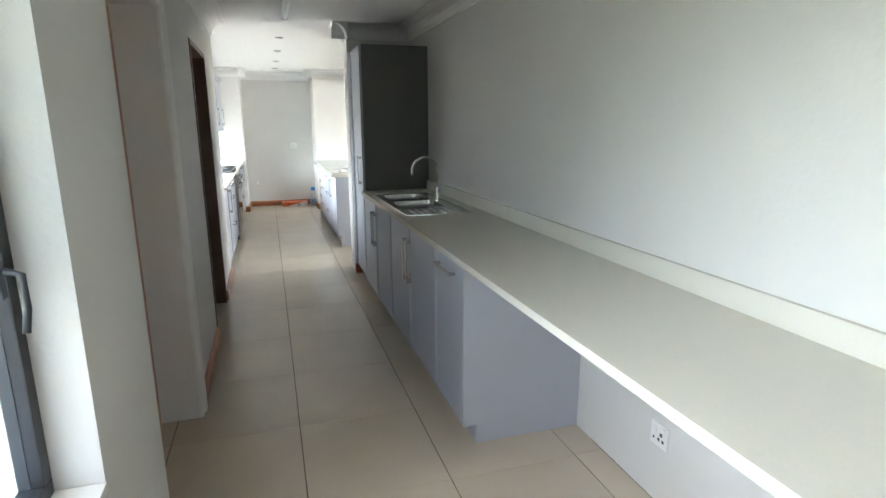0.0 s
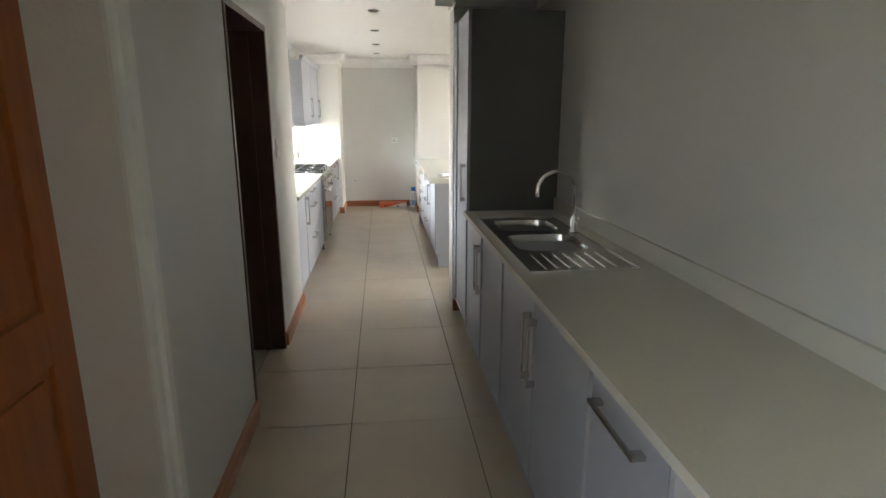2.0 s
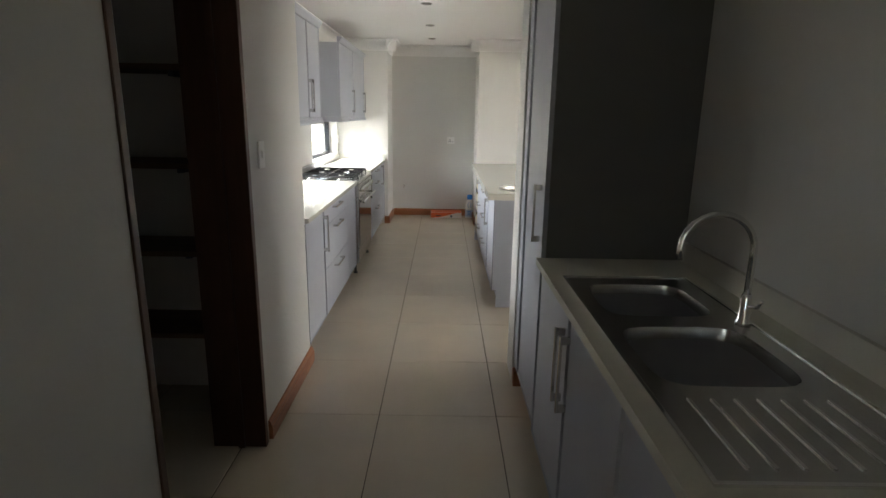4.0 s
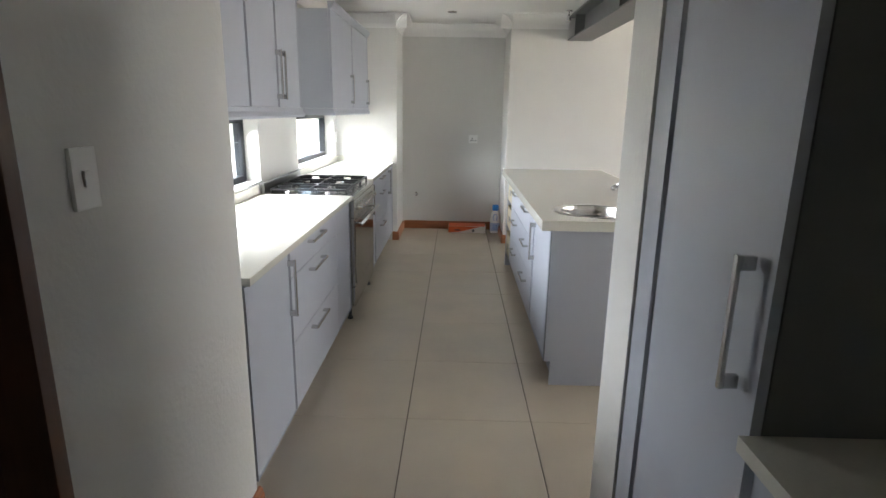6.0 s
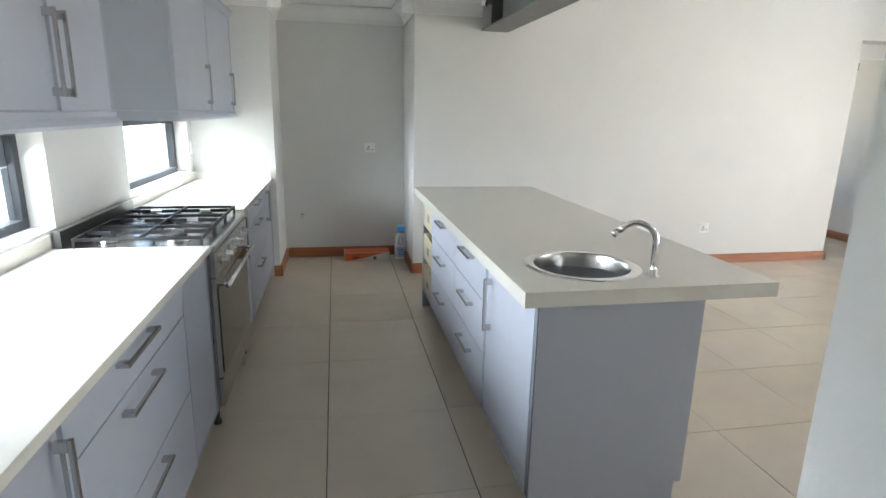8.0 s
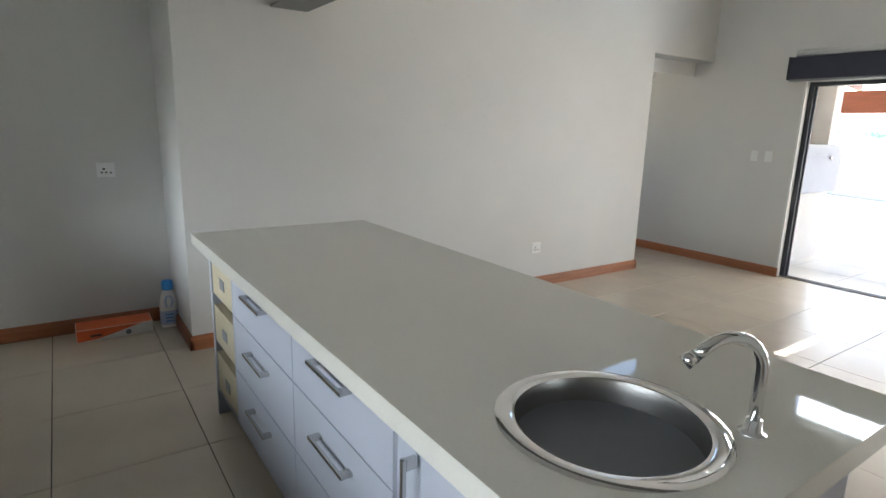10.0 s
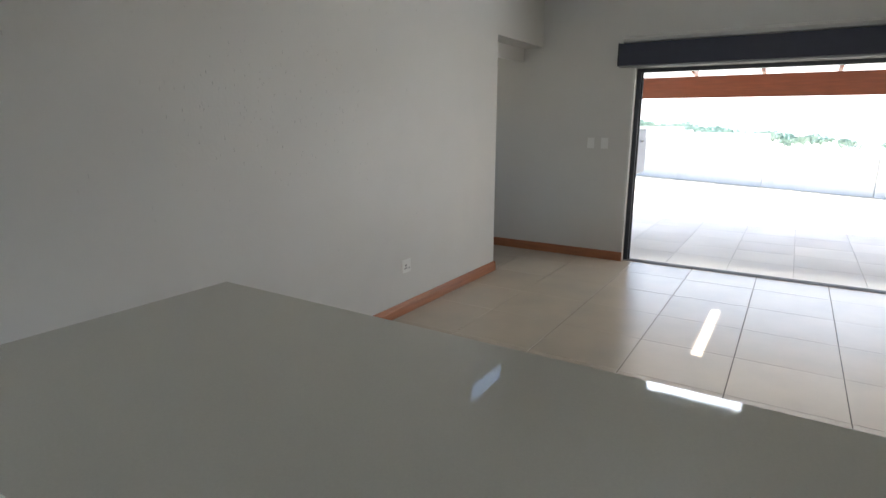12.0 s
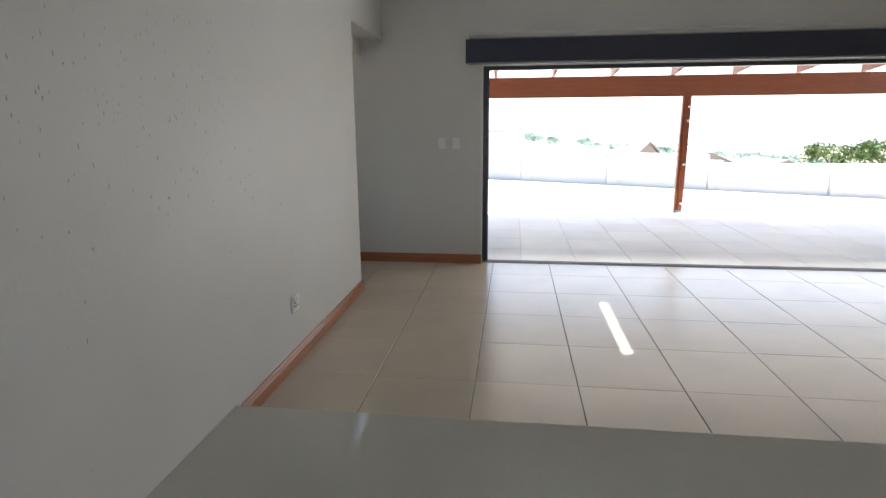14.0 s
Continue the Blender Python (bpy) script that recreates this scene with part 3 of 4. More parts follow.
# ---- sockets and switches: plates on a wall; n is the way the plate faces ----
def plate(name, c, n, w, h, label, cat, holes):
    p = thing(name, c, label, cat)
    cx, cy, cz = c
    def bx(u0, u1, v0, v1, d0, d1):
        if abs(n[0]):
            return (cx + n[0] * d0, cx + n[0] * d1, cy + u0, cy + u1, cz + v0, cz + v1)
        return (cx + u0, cx + u1, cy + n[1] * d0, cy + n[1] * d1, cz + v0, cz + v1)
    part("face_plate", boxes(bx(-w / 2, w / 2, -h / 2, h / 2, 0, 0.009), bevel=0.003), M_PLASTIC, p)
    for kind, u, v, a, b in holes:
        part(kind, boxes(bx(u - a / 2, u + a / 2, v - b / 2, v + b / 2, 0.007 if kind == "slot" else 0.009, 0.0098 if kind == "slot" else 0.014)), M_SLOT if kind == "slot" else M_PLASTIC, p)
    return p


SOCK = [("slot", -0.025, -0.018, 0.012, 0.012), ("slot", 0.0, -0.018, 0.012, 0.012), ("slot", -0.012, 0.006, 0.014, 0.014),
        ("slot", 0.03, -0.02, 0.01, 0.01), ("rocker", 0.022, 0.02, 0.016, 0.026), ("rocker", -0.03, 0.032, 0.014, 0.02)]
plate("wall_socket", (XR, 1.06, 0.30), (-1, 0), 0.10, 0.10, "white plastic double socket low on the wall", "socket", SOCK)
plate("wall_socket", (0.665, YA, 1.145), (0, -1), 0.11, 0.10, "white plastic socket on the recess wall", "socket", SOCK)
plate("wall_socket", (4.11, YN, 0.39), (0, -1), 0.11, 0.105, "white plastic socket above the timber skirting", "socket", SOCK)
plate("wall_socket", (XK, 9.88, 1.18), (1, 0), 0.07, 0.11, "white plastic socket beside the slit window", "socket", [("rocker", 0, 0.02, 0.02, 0.03)])
for y in (9.255, 9.105):
    plate("light_switch", (XE, y, 1.285), (-1, 0), 0.075, 0.115, "white plastic light switch on grey wall", "switch", [("rocker", 0, 0.015, 0.018, 0.03), ("rocker", 0, -0.025, 0.018, 0.03)])
plate("light_switch", (XL, 4.62, 1.352), (1, 0), 0.075, 0.12, "white plastic light switch beside the pantry frame", "switch", [("rocker", 0, 0.0, 0.02, 0.03)])
pv = thing("pipe_valve", (-0.04, YA, 0.44), "small chrome water valve on the recess wall", "valve")
part("rose", lathe([(0.022, 0), (0.022, -0.006), (0.01, -0.01)], (-0.04, YA, 0.44), 20, "y"), M_CHROME, pv)
part("spout", lathe([(0.01, -0.008), (0.01, -0.05), (0.014, -0.052), (0.014, -0.07)], (-0.04, YA, 0.44), 16, "y"), M_CHROME, pv)
part("knob", boxes((-0.05, -0.03, YA - 0.045, YA - 0.035, 0.45, 0.475), bevel=0.002), M_CHROME, pv)
sns = thing("alarm_sensor", (5.65, 9.9, 2.06), "small dark alarm sensor on the wall corner", "sensor")
part("housing", boxes((5.65, 5.68, 9.87, 9.93, 2.02, 2.10), bevel=0.006), M_DARKSTEEL, sns)


# ---- kitchen fronts ----
def front(name, parent, s, x, y0, y1, z0, z1, flat=False, rim=0.062):
    """A painted cabinet front on the plane x that faces s; a framed panel unless flat."""
    g = 0.002
    y0, y1, z0, z1 = y0 + g, y1 - g, z0 + g, z1 - g
    if flat:
        return part(name, boxes((x - s * 0.020, x, y0, y1, z0, z1), bevel=0.0015), M_CAB, parent)
    bm = boxes((x - s * 0.020, x, y0, y1, z0, z1))
    face = max(bm.faces, key=lambda f: s * f.calc_center_median().x)
    bmesh.ops.inset_region(bm, faces=[face], thickness=rim, depth=0)
    bmesh.ops.inset_region(bm, faces=[face], thickness=0.004, depth=-0.008)
    return part(name, bm, M_CAB, parent)


def pull(parent, s, x, y, z, length, vertical):
    """A square bar handle with two feet."""
    h, t = length / 2, 0.012
    h_ob = None
    if vertical:
        bar = (x + s * 0.026, x + s * 0.036, y - t / 2, y + t / 2, z - h, z + h)
        feet = [(x, x + s * 0.026, y - t / 2, y + t / 2, z + k * (h - 0.015) - 0.013, z + k * (h - 0.015) + 0.013) for k in (-1, 1)]
    else:
        bar = (x + s * 0.026, x + s * 0.036, y - h, y + h, z - t / 2, z + t / 2)
        feet = [(x, x + s * 0.026, y + k * (h - 0.015) - 0.013, y + k * (h - 0.015) + 0.013, z - t / 2, z + t / 2) for k in (-1, 1)]
    return part("handle", join(boxes(bar, bevel=0.0015), boxes(*feet)), M_STEEL, parent, "brushed steel bar handle")


def base_unit(s, x, xb, y0, y1, top, fronts, label, bottom=0.10, group="base cabinets"):
    """One base cabinet. fronts: (kind, y0, y1, z0, z1, handle y, handle z, handle length, vertical)."""
    c = thing("base_cabinet", ((x + xb) / 2, (y0 + y1) / 2, 0), label, "cabinet", group)
    part("body", boxes((xb, x - s * 0.022, y0 + 0.001, y1 - 0.001, bottom, top)), M_CABIN, c)
    part("plinth", boxes((xb, x - s * 0.07, y0 + 0.001, y1 - 0.001, 0, bottom - 0.001)), M_CAB, c)
    for kind, a, b, z0, z1, hy, hz, hl, vert in fronts:
        f = front(kind, c, s, x, a, b, z0, z1, flat=kind == "drawer")
        if hl:
            pull(f, s, x, hy, hz, hl, vert)
    return c


# scullery run, facing -x
CT = 0.935
FX = 0.992
UZ = CT - 0.032
base_unit(-1, FX, XR, 1.70, 2.14, UZ, [("door", 1.70, 2.14, 0.10, UZ - 0.004, 1.93, 0.835, 0.27, False)], "blue-grey painted cabinet with one wide bar-handled front", group="scullery cabinets")
base_unit(-1, FX, XR, 2.14, 3.29, UZ, [("door", 2.14, 2.715, 0.10, UZ - 0.004, 2.675, 0.69, 0.28, True), ("door", 2.715, 3.29, 0.10, UZ - 0.004, 2.755, 0.69, 0.28, True)],
          "blue-grey painted two-door cabinet with steel bar handles", group="scullery cabinets")
base_unit(-1, FX, XR, 3.29, 4.43, UZ, [("door", 3.29, 3.865, 0.10, UZ - 0.004, 3.825, 0.69, 0.28, True), ("door", 3.865, 4.44, 0.10, UZ - 0.004, 3.905, 0.69, 0.28, True)],
          "blue-grey painted two-door cabinet under the double sink", group="scullery cabinets")
ep = thing("end_panel", (1.3, 1.69, 0), "blue-grey painted side panel of the cabinet run", "panel")
part("panel", boxes((FX - 0.0, XR, 1.68, 1.699, 0.10, UZ), bevel=0.001), M_CAB, ep)
part("plinth", boxes((FX + 0.07, XR, 1.684, 1.699, 0, 0.099)), M_CAB, ep)
ep2 = thing("end_panel", (1.3, -1.75, 0), "blue-grey painted side panel of the cabinet run", "panel")
part("panel", boxes((FX, XR, -1.78, -1.76, 0, UZ), bevel=0.001), M_CAB, ep2)

SX0, SX1, SY0, SY1 = 1.035, 1.503, 2.93, 4.16
wt = thing("worktop", (1.28, 1.4, CT), "long white quartz worktop with low upstand along the wall", "worktop")
part("slab", plate_with_hole(0.974, XR, -1.8, 4.458, UZ + 0.002, CT, ((SX0 + SX1) / 2, 3.69, 0.22, 0.44, 10.0)), M_QUARTZ, wt)
part("upstand", boxes((XR - 0.02, XR, -1.8, 4.458, CT, CT + 0.085), bevel=0.002), M_QUARTZ, wt)

sink = thing("double_sink", (1.28, 3.54, CT), "stainless steel double bowl sink with ribbed drainer set into the worktop", "sink")
zt = CT + 0.004
b1, b2 = (1.258, 3.905, 0.172, 0.165, 5.0), (1.258, 3.465, 0.18, 0.185, 5.0)
part("deck", join(plate_with_hole(SX0, SX1, 3.69, SY1, CT + 0.0005, zt, b1), plate_with_hole(SX0, SX1, 3.25, 3.69, CT + 0.0005, zt, b2), boxes((SX0, SX1, SY0, 3.25, CT + 0.0005, zt))), M_STEEL, sink)
part("rim", boxes((SX0 - 0.006, SX0 + 0.004, SY0 - 0.006, SY1 + 0.006, CT, zt + 0.003), (SX1 - 0.004, SX1 + 0.006, SY0 - 0.006, SY1 + 0.006, CT, zt + 0.003),
                  (SX0 + 0.004, SX1 - 0.004, SY0 - 0.006, SY0 + 0.004, CT, zt + 0.003), (SX0 + 0.004, SX1 - 0.004, SY1 - 0.004, SY1 + 0.006, CT, zt + 0.003), bevel=0.001), M_CHROME, sink)
part("bowl", basin(*b1, zt - 0.001, 0.15), M_STEEL, sink)
part("bowl", basin(*b2, zt - 0.001, 0.15), M_STEEL, sink)
for i in range(7):
    x = SX0 + 0.072 + i * 0.052
    part("drainer_rib", boxes((x, x + 0.008, SY0 + 0.04, 3.22, zt - 0.001, zt + 0.003), bevel=0.001), M_CHROME, sink)
for bb in (b1, b2):
    part("waste", lathe([(0.035, 0.0), (0.035, 0.004), (0.02, 0.006), (0.008, 0.003)], (bb[0], bb[1], zt - 0.158), 20), M_CHROME, sink)


def swan_tap(name, loc, way, reach, height, r, label):
    x, y, z = loc
    t = thing(name, loc, label, "tap")
    u = Vector(way).normalized()
    part("base", lathe([(r * 2.2, 0), (r * 2.2, 0.008), (r * 1.6, 0.016), (r * 1.5, 0.085), (r * 1.2, 0.095)], loc, 24), M_CHROME, t)
    pts = [Vector((x, y, z + 0.08)), Vector((x, y, z + height - reach / 2))]
    for i in range(1, 13):
        a = math.pi * i / 12
        pts.append(Vector((x, y, z + height - reach / 2)) + u * (reach / 2) * (1 - math.cos(a)) + Vector((0, 0, reach / 2 * math.sin(a))))
    pts.append(pts[-1] + Vector((0, 0, -0.035)))
    part("spout", tube(pts, r), M_CHROME, t)
    return t


tp = swan_tap("swan_neck_tap", (1.475, 3.685, zt), (-1, 0.06, 0), 0.21, 0.335, 0.0105, "chrome swan neck mixer tap behind the double sink")
part("lever", tube([(1.475, 3.67, zt + 0.06), (1.475, 3.62, zt + 0.075), (1.472, 3.60, zt + 0.10)], 0.006), M_CHROME, tp)

# tall cabinet
tc = thing("tall_cabinet", (1.28, 4.78, 0), "tall blue-grey larder cabinet with charcoal side at the worktop's end", "cabinet")
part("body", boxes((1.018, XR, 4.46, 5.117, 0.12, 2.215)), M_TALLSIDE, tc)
part("plinth", boxes((1.06, XR, 4.46, 5.117, 0, 0.119)), M_SKIRT, tc, "brown timber plinth")
part("plinth_return", boxes((0.985, 1.06, 5.06, 5.117, 0, 0.095), bevel=0.003), M_SKIRT, tc, "brown timber skirting block")
part("filler", boxes((0.994, 1.017, 5.003, 5.117, 0.12, 2.215), bevel=0.001), M_CAB, tc)
td = front("door", tc, -1, 0.996, 4.46, 5.0, 0.12, 2.215)
pull(td, -1, 0.996, 4.53, 1.12, 0.26, True)

# ---- kitchen window side, facing +x ----
KT, KX = 0.915, -0.268
KZ = KT - 0.032
def drawers(y0, y1, hl, n=3):
    zs = [0.10, 0.435, 0.745, KZ - 0.004]
    out = []
    for i in range(3):
        out.append(("drawer", y0, y1, zs[i], zs[i + 1], (y0 + y1) / 2 - 0.04, zs[i + 1] - (0.042 if i < 2 else 0.032), hl, False))
    return out
base_unit(1, KX, XK, 5.385, 5.92, KZ, [("door", 5.385, 5.92, 0.10, KZ - 0.004, 5.885, 0.715, 0.26, True)], "blue-grey painted one-door base cabinet")
base_unit(1, KX, XK, 5.92, 6.88, KZ, drawers(5.92, 6.88, 0.28), "blue-grey painted base cabinet with three drawers")
base_unit(1, KX, XK, 6.88, 7.31, KZ, [("door", 6.88, 7.31, 0.10, KZ - 0.004, 0, 0, 0, True)], "narrow blue-grey base cabinet beside the cooker")
base_unit(1, KX, XK, 8.24, 8.55, KZ, [("door", 8.24, 8.55, 0.10, KZ - 0.004, 8.29, 0.73, 0.26, True)], "narrow blue-grey base cabinet beside the cooker")
base_unit(1, KX, XK, 8.55, 9.45, KZ, drawers(8.55, 9.45, 0.26), "blue-grey painted base cabinet with three drawers")
base_unit(1, KX, XK, 9.45, 9.915, KZ, [("door", 9.45, 9.915, 0.10, KZ - 0.004, 9.51, 0.73, 0.26, True)], "blue-grey painted one-door base cabinet")
for y0, y1 in ((5.385, 7.305), (8.245, 9.915)):
    k = thing("worktop", (-0.57, (y0 + y1) / 2, KT), "white quartz kitchen worktop with upstand under the slit window", "worktop", "worktops beside the cooker")
    part("slab", boxes((XK, -0.245, y0, y1, KZ + 0.002, KT), bevel=0.002), M_QUARTZ, k)
    part("upstand", boxes((XK, XK + 0.02, y0, y1, KT, KT + 0.06), bevel=0.002), M_QUARTZ, k)
    if y1 > 9:
        part("upstand", boxes((XK + 0.021, -0.26, y1 - 0.02, y1, KT, KT + 0.06), bevel=0.002), M_QUARTZ, k)

# cooker
ck = thing("range_cooker", (-0.55, 7.775, 0), "wide stainless steel gas range cooker with black pan supports", "cooker")
OY = (7.325, 8.225)
part("body", boxes((XK + 0.03, -0.262, OY[0], OY[1], 0.10, 0.875), bevel=0.002), M_STEEL, ck)
part("hob_plate", boxes((XK + 0.03, -0.235, OY[0], OY[1], 0.876, 0.905), bevel=0.004), M_STEEL, ck)
part("splashback", boxes((XK + 0.022, XK + 0.05, OY[0], OY[1], 0.906, 0.985), bevel=0.003), M_DARKSTEEL, ck, "low dark steel splashback")
part("control_panel", boxes((-0.262, -0.232, OY[0], OY[1], 0.755, 0.874), bevel=0.006), M_STEEL, ck)
for i in range(7):
    y = OY[0] + 0.12 + i * 0.11
    kn = part("knob", lathe([(0.021, 0), (0.021, 0.008), (0.017, 0.012), (0.015, 0.034), (0.011, 0.037)], (-0.232, y, 0.815), 20, "x"), M_STEEL, ck)
od = part("oven_door", boxes((-0.262, -0.240, OY[0] + 0.008, OY[1] - 0.008, 0.255, 0.750), bevel=0.003), M_STEEL, ck)
part("oven_window", boxes((-0.240, -0.236, OY[0] + 0.03, OY[1] - 0.03, 0.275, 0.70)), M_OVENGLASS, od, "dark reflective oven glass")
part("handle", join(tube([(-0.195, OY[0] + 0.05, 0.705), (-0.195, OY[1] - 0.05, 0.705)], 0.013), tube([(-0.24, OY[0] + 0.08, 0.705), (-0.195, OY[0] + 0.08, 0.705)], 0.009), tube([(-0.24, OY[1] - 0.08, 0.705), (-0.195, OY[1] - 0.08, 0.705)], 0.009)), M_CHROME, od, "polished steel rail handle")
part("storage_drawer", boxes((-0.262, -0.242, OY[0] + 0.008, OY[1] - 0.008, 0.105, 0.248), bevel=0.003), M_STEEL, ck)
for y in (OY[0] + 0.04, OY[1] - 0.04):
    for x in (-0.29, -0.8):
        part("foot", lathe([(0.02, 0), (0.02, 0.015), (0.012, 0.02), (0.012, 0.10)], (x, y, 0), 14), M_IRON, ck, "black adjustable foot")
HX0, HX1 = XK + 0.08, -0.285
for bx, by, r in ((-0.72, 7.48, 0.035), (-0.42, 7.48, 0.045), (-0.57, 7.775, 0.06), (-0.72, 8.07, 0.045), (-0.42, 8.07, 0.035)):
    bu = part("burner", lathe([(r + 0.02, 0), (r + 0.018, 0.008), (r, 0.010), (r, 0.018), (r * 0.6, 0.02)], (bx, by, 0.905), 24), M_CHROME, ck, "polished burner ring")
    part("burner_cap", lathe([(r * 0.85, 0.019), (r * 0.85, 0.026), (r * 0.5, 0.029)], (bx, by, 0.905), 24), M_IRON, bu, "black burner cap")
for i in range(3):
    y0 = OY[0] + 0.022 + i * 0.288
    y1 = y0 + 0.28
    ym, bt = (y0 + y1) / 2, 0.006
    z0, z1 = 0.935, 0.949
    gb = [(HX0, HX1, y - bt, y + bt, z0, z1) for y in (y0 + bt, y1 - bt)] + [(x - bt, x + bt, y0 + 2 * bt, y1 - 2 * bt, z0, z1) for x in (HX0 + bt, HX1 - bt, (HX0 + HX1) / 2)]
    gb += [(HX0 + 2 * bt, HX0 + 0.11, ym - bt, ym + bt, z0, z1 + 0.004), (HX1 - 0.11, HX1 - 2 * bt, ym - bt, ym + bt, z0, z1 + 0.004),
           ((HX0 + HX1) / 2 - 0.10, (HX0 + HX1) / 2 - bt, ym - bt, ym + bt, z0, z1 + 0.004), ((HX0 + HX1) / 2 + bt, (HX0 + HX1) / 2 + 0.10, ym - bt, ym + bt, z0, z1 + 0.004)]
    gb += [(x - bt, x + bt, y - bt, y + bt, 0.905, z0) for x in (HX0 + bt, HX1 - bt) for y in (y0 + bt, y1 - bt)]
    part("pan_support", boxes(*gb), M_IRON, ck, "black cast iron pan support")

# wall cabinets
UX = -0.53
def wall_unit(y0, y1, n, handles, label, inset=0.035):
    c = thing("wall_cabinet", ((UX + XK) / 2, (y0 + y1) / 2, 1.40), label, "cabinet", "wall cabinets over the kitchen worktop")
    part("body", boxes((XK, UX - 0.021, y0, y1, 1.49, 2.235)), M_CAB, c)
    part("light_rail", join(prism([(UX + 0.012, 1.435), (UX + 0.018, 1.447), (UX + 0.012, 1.463), (UX + 0.004, 1.471), (UX + 0.004, 1.489), (UX - 0.02, 1.489), (UX - 0.02, 1.435)], "y", y0 - 0.005, y1 - 0.001 if y1 > 9.8 else y1 + 0.012),
                            boxes((XK, UX - 0.021, y0 - 0.004, y0 + 0.014, 1.435, 1.489), (XK, UX - 0.021, y1 - 0.014, y1 - 0.001 if y1 > 9.8 else y1 + 0.008, 1.435, 1.489))), M_CAB, c)
    part("top_moulding", prism([(UX - 0.02, 2.236), (UX + 0.006, 2.236), (UX + 0.03, 2.275), (UX + 0.03, 2.29), (UX - 0.02, 2.29)], "y", y0, y1), M_CAB, c)
    w = (y1 - y0) / n
    for i in range(n):
        d = front("door", c, 1, UX, y0 + i * w, y0 + (i + 1) * w, 1.49, 2.235)
        pull(d, 1, UX, y0 + i * w + (w - inset if handles[i] > 0 else inset), 1.665, 0.26, True)
    return c
wall_unit(5.42, 7.18, 4, (1, -1, 1, -1), "four-door blue-grey wall cabinet with steel bar handles")
wall_unit(8.11, 9.915, 2, (1, 1), "two-door blue-grey wall cabinet beside the cooker gap", 0.13)

# ---- island ----
IT = 0.943
IZ = IT - 0.055
IX = 0.965
base_kind = "island cabinets"
IB = 1.49
for y0, y1, fr, lb in (
        (6.434, 7.06, [("door", 6.434, 7.06, 0.15, IZ - 0.004, 6.965, 0.70, 0.24, True)], "blue-grey one-door island cabinet with steel bar handle"),
        (7.06, 7.73, "d", "blue-grey three-drawer island cabinet"),
        (7.73, 8.48, "d", "blue-grey three-drawer island cabinet")):
    if fr == "d":
        zs = [0.15, 0.42, 0.67, IZ - 0.004]
        fr = [("drawer", y0, y1, zs[i], zs[i + 1], (y0 + y1) / 2, zs[i + 1] - (0.08 if i < 2 else 0.055), 0.24, False) for i in range(3)]
    base_unit(-1, IX, IB, y0, y1, IZ, fr, lb, 0.15, "island cabinets")
raw = thing("base_cabinet", (1.2, 8.69, 0), "unfinished island cabinet with bare pale drawer boxes, fronts missing", "cabinet", "island cabinets")
part("back", boxes((1.42, IB, 8.481, 8.90, 0.15, IZ)), M_CAB, raw)
for y0, y1 in ((8.481, 8.495), (8.882, 8.90)):
    part("side", boxes((IX, 1.419, y0, y1, 0.15, IZ)), M_CAB, raw)
part("bottom", boxes((IX, 1.419, 8.496, 8.881, 0.15, 0.158)), M_CAB, raw)
part("plinth", boxes((IX + 0.07, IB, 8.481, 8.90, 0, 0.129)), M_CAB, raw)
for z0, z1 in ((0.16, 0.38), (0.42, 0.63), (0.67, 0.86)):
    d = part("drawer_box", boxes((IX + 0.004, 1.40, 8.50, 8.877, z0, z1 - 0.02), bevel=0.002), M_PINE, raw, "bare pale timber drawer box")
    part("sticker", boxes((IX + 0.001, IX + 0.0035, 8.64, 8.72, z0 + 0.06, z0 + 0.11)), M_CABIN, d, "grey fixing plate")
ie = thing("end_panel", (1.24, 6.44, 0), "smooth blue-grey island end panel with recessed plinth", "panel")
part("panel", boxes((IX + 0.006, 1.59, 6.405, 6.431, 0.15, IZ), bevel=0.0015), M_CAB, ie)
part("plinth", boxes((IX + 0.04, 1.57, 6.42, 6.431, 0, 0.149)), M_CAB, ie)
# solid dark strip drawn in place of the shaded gap at the panel edge
part("edge_strip", boxes((IX + 0.001, IX + 0.0055, 6.407, 6.431, 0.15, IZ)), M_CABIN, ie, "dark strip standing in for the shade of a gap")
ib = thing("back_panel", (1.51, 7.6, 0), "blue-grey island back panel facing the lounge", "panel")
part("panel", boxes((1.491, 1.58, 6.434, 8.90, 0.0, IZ), bevel=0.0015), M_CAB, ib)
if2 = thing("end_panel", (1.24, 8.91, 0), "smooth blue-grey island end panel", "panel")
part("panel", boxes((IX, 1.51, 8.901, 8.92, 0.0, IZ), bevel=0.0015), M_CAB, if2)
HC2 = (1.25, 6.705, 0.192, 0.192, 2.0)
it = thing("worktop", (1.41, 7.7, IT), "thick white quartz island worktop overhanging towards the lounge", "worktop")
part("slab", plate_with_hole(0.914, 1.873, 6.397, 9.05, IZ + 0.001, IT, HC2), M_QUARTZ, it)
rs = thing("round_sink", (1.25, 6.705, IT), "round stainless steel prep sink set into the island", "sink")
part("bowl", basin(*HC2, IT + 0.002, 0.15), M_STEEL, rs)
bm = bmesh.new()
prof = [(0.186, 0.001), (0.192, 0.004), (0.205, 0.005), (0.222, 0.003), (0.226, 0.0005)]
rg = [[bm.verts.new((1.25 + r * math.cos(2 * math.pi * i / 64), 6.705 + r * math.sin(2 * math.pi * i / 64), IT + h)) for i in range(64)] for r, h in prof]
for a, b in zip(rg, rg[1:]):
    for i in range(64):
        bm.faces.new((a[i], a[(i + 1) % 64], b[(i + 1) % 64], b[i])).smooth = True
part("rim", bm, M_CHROME, rs)
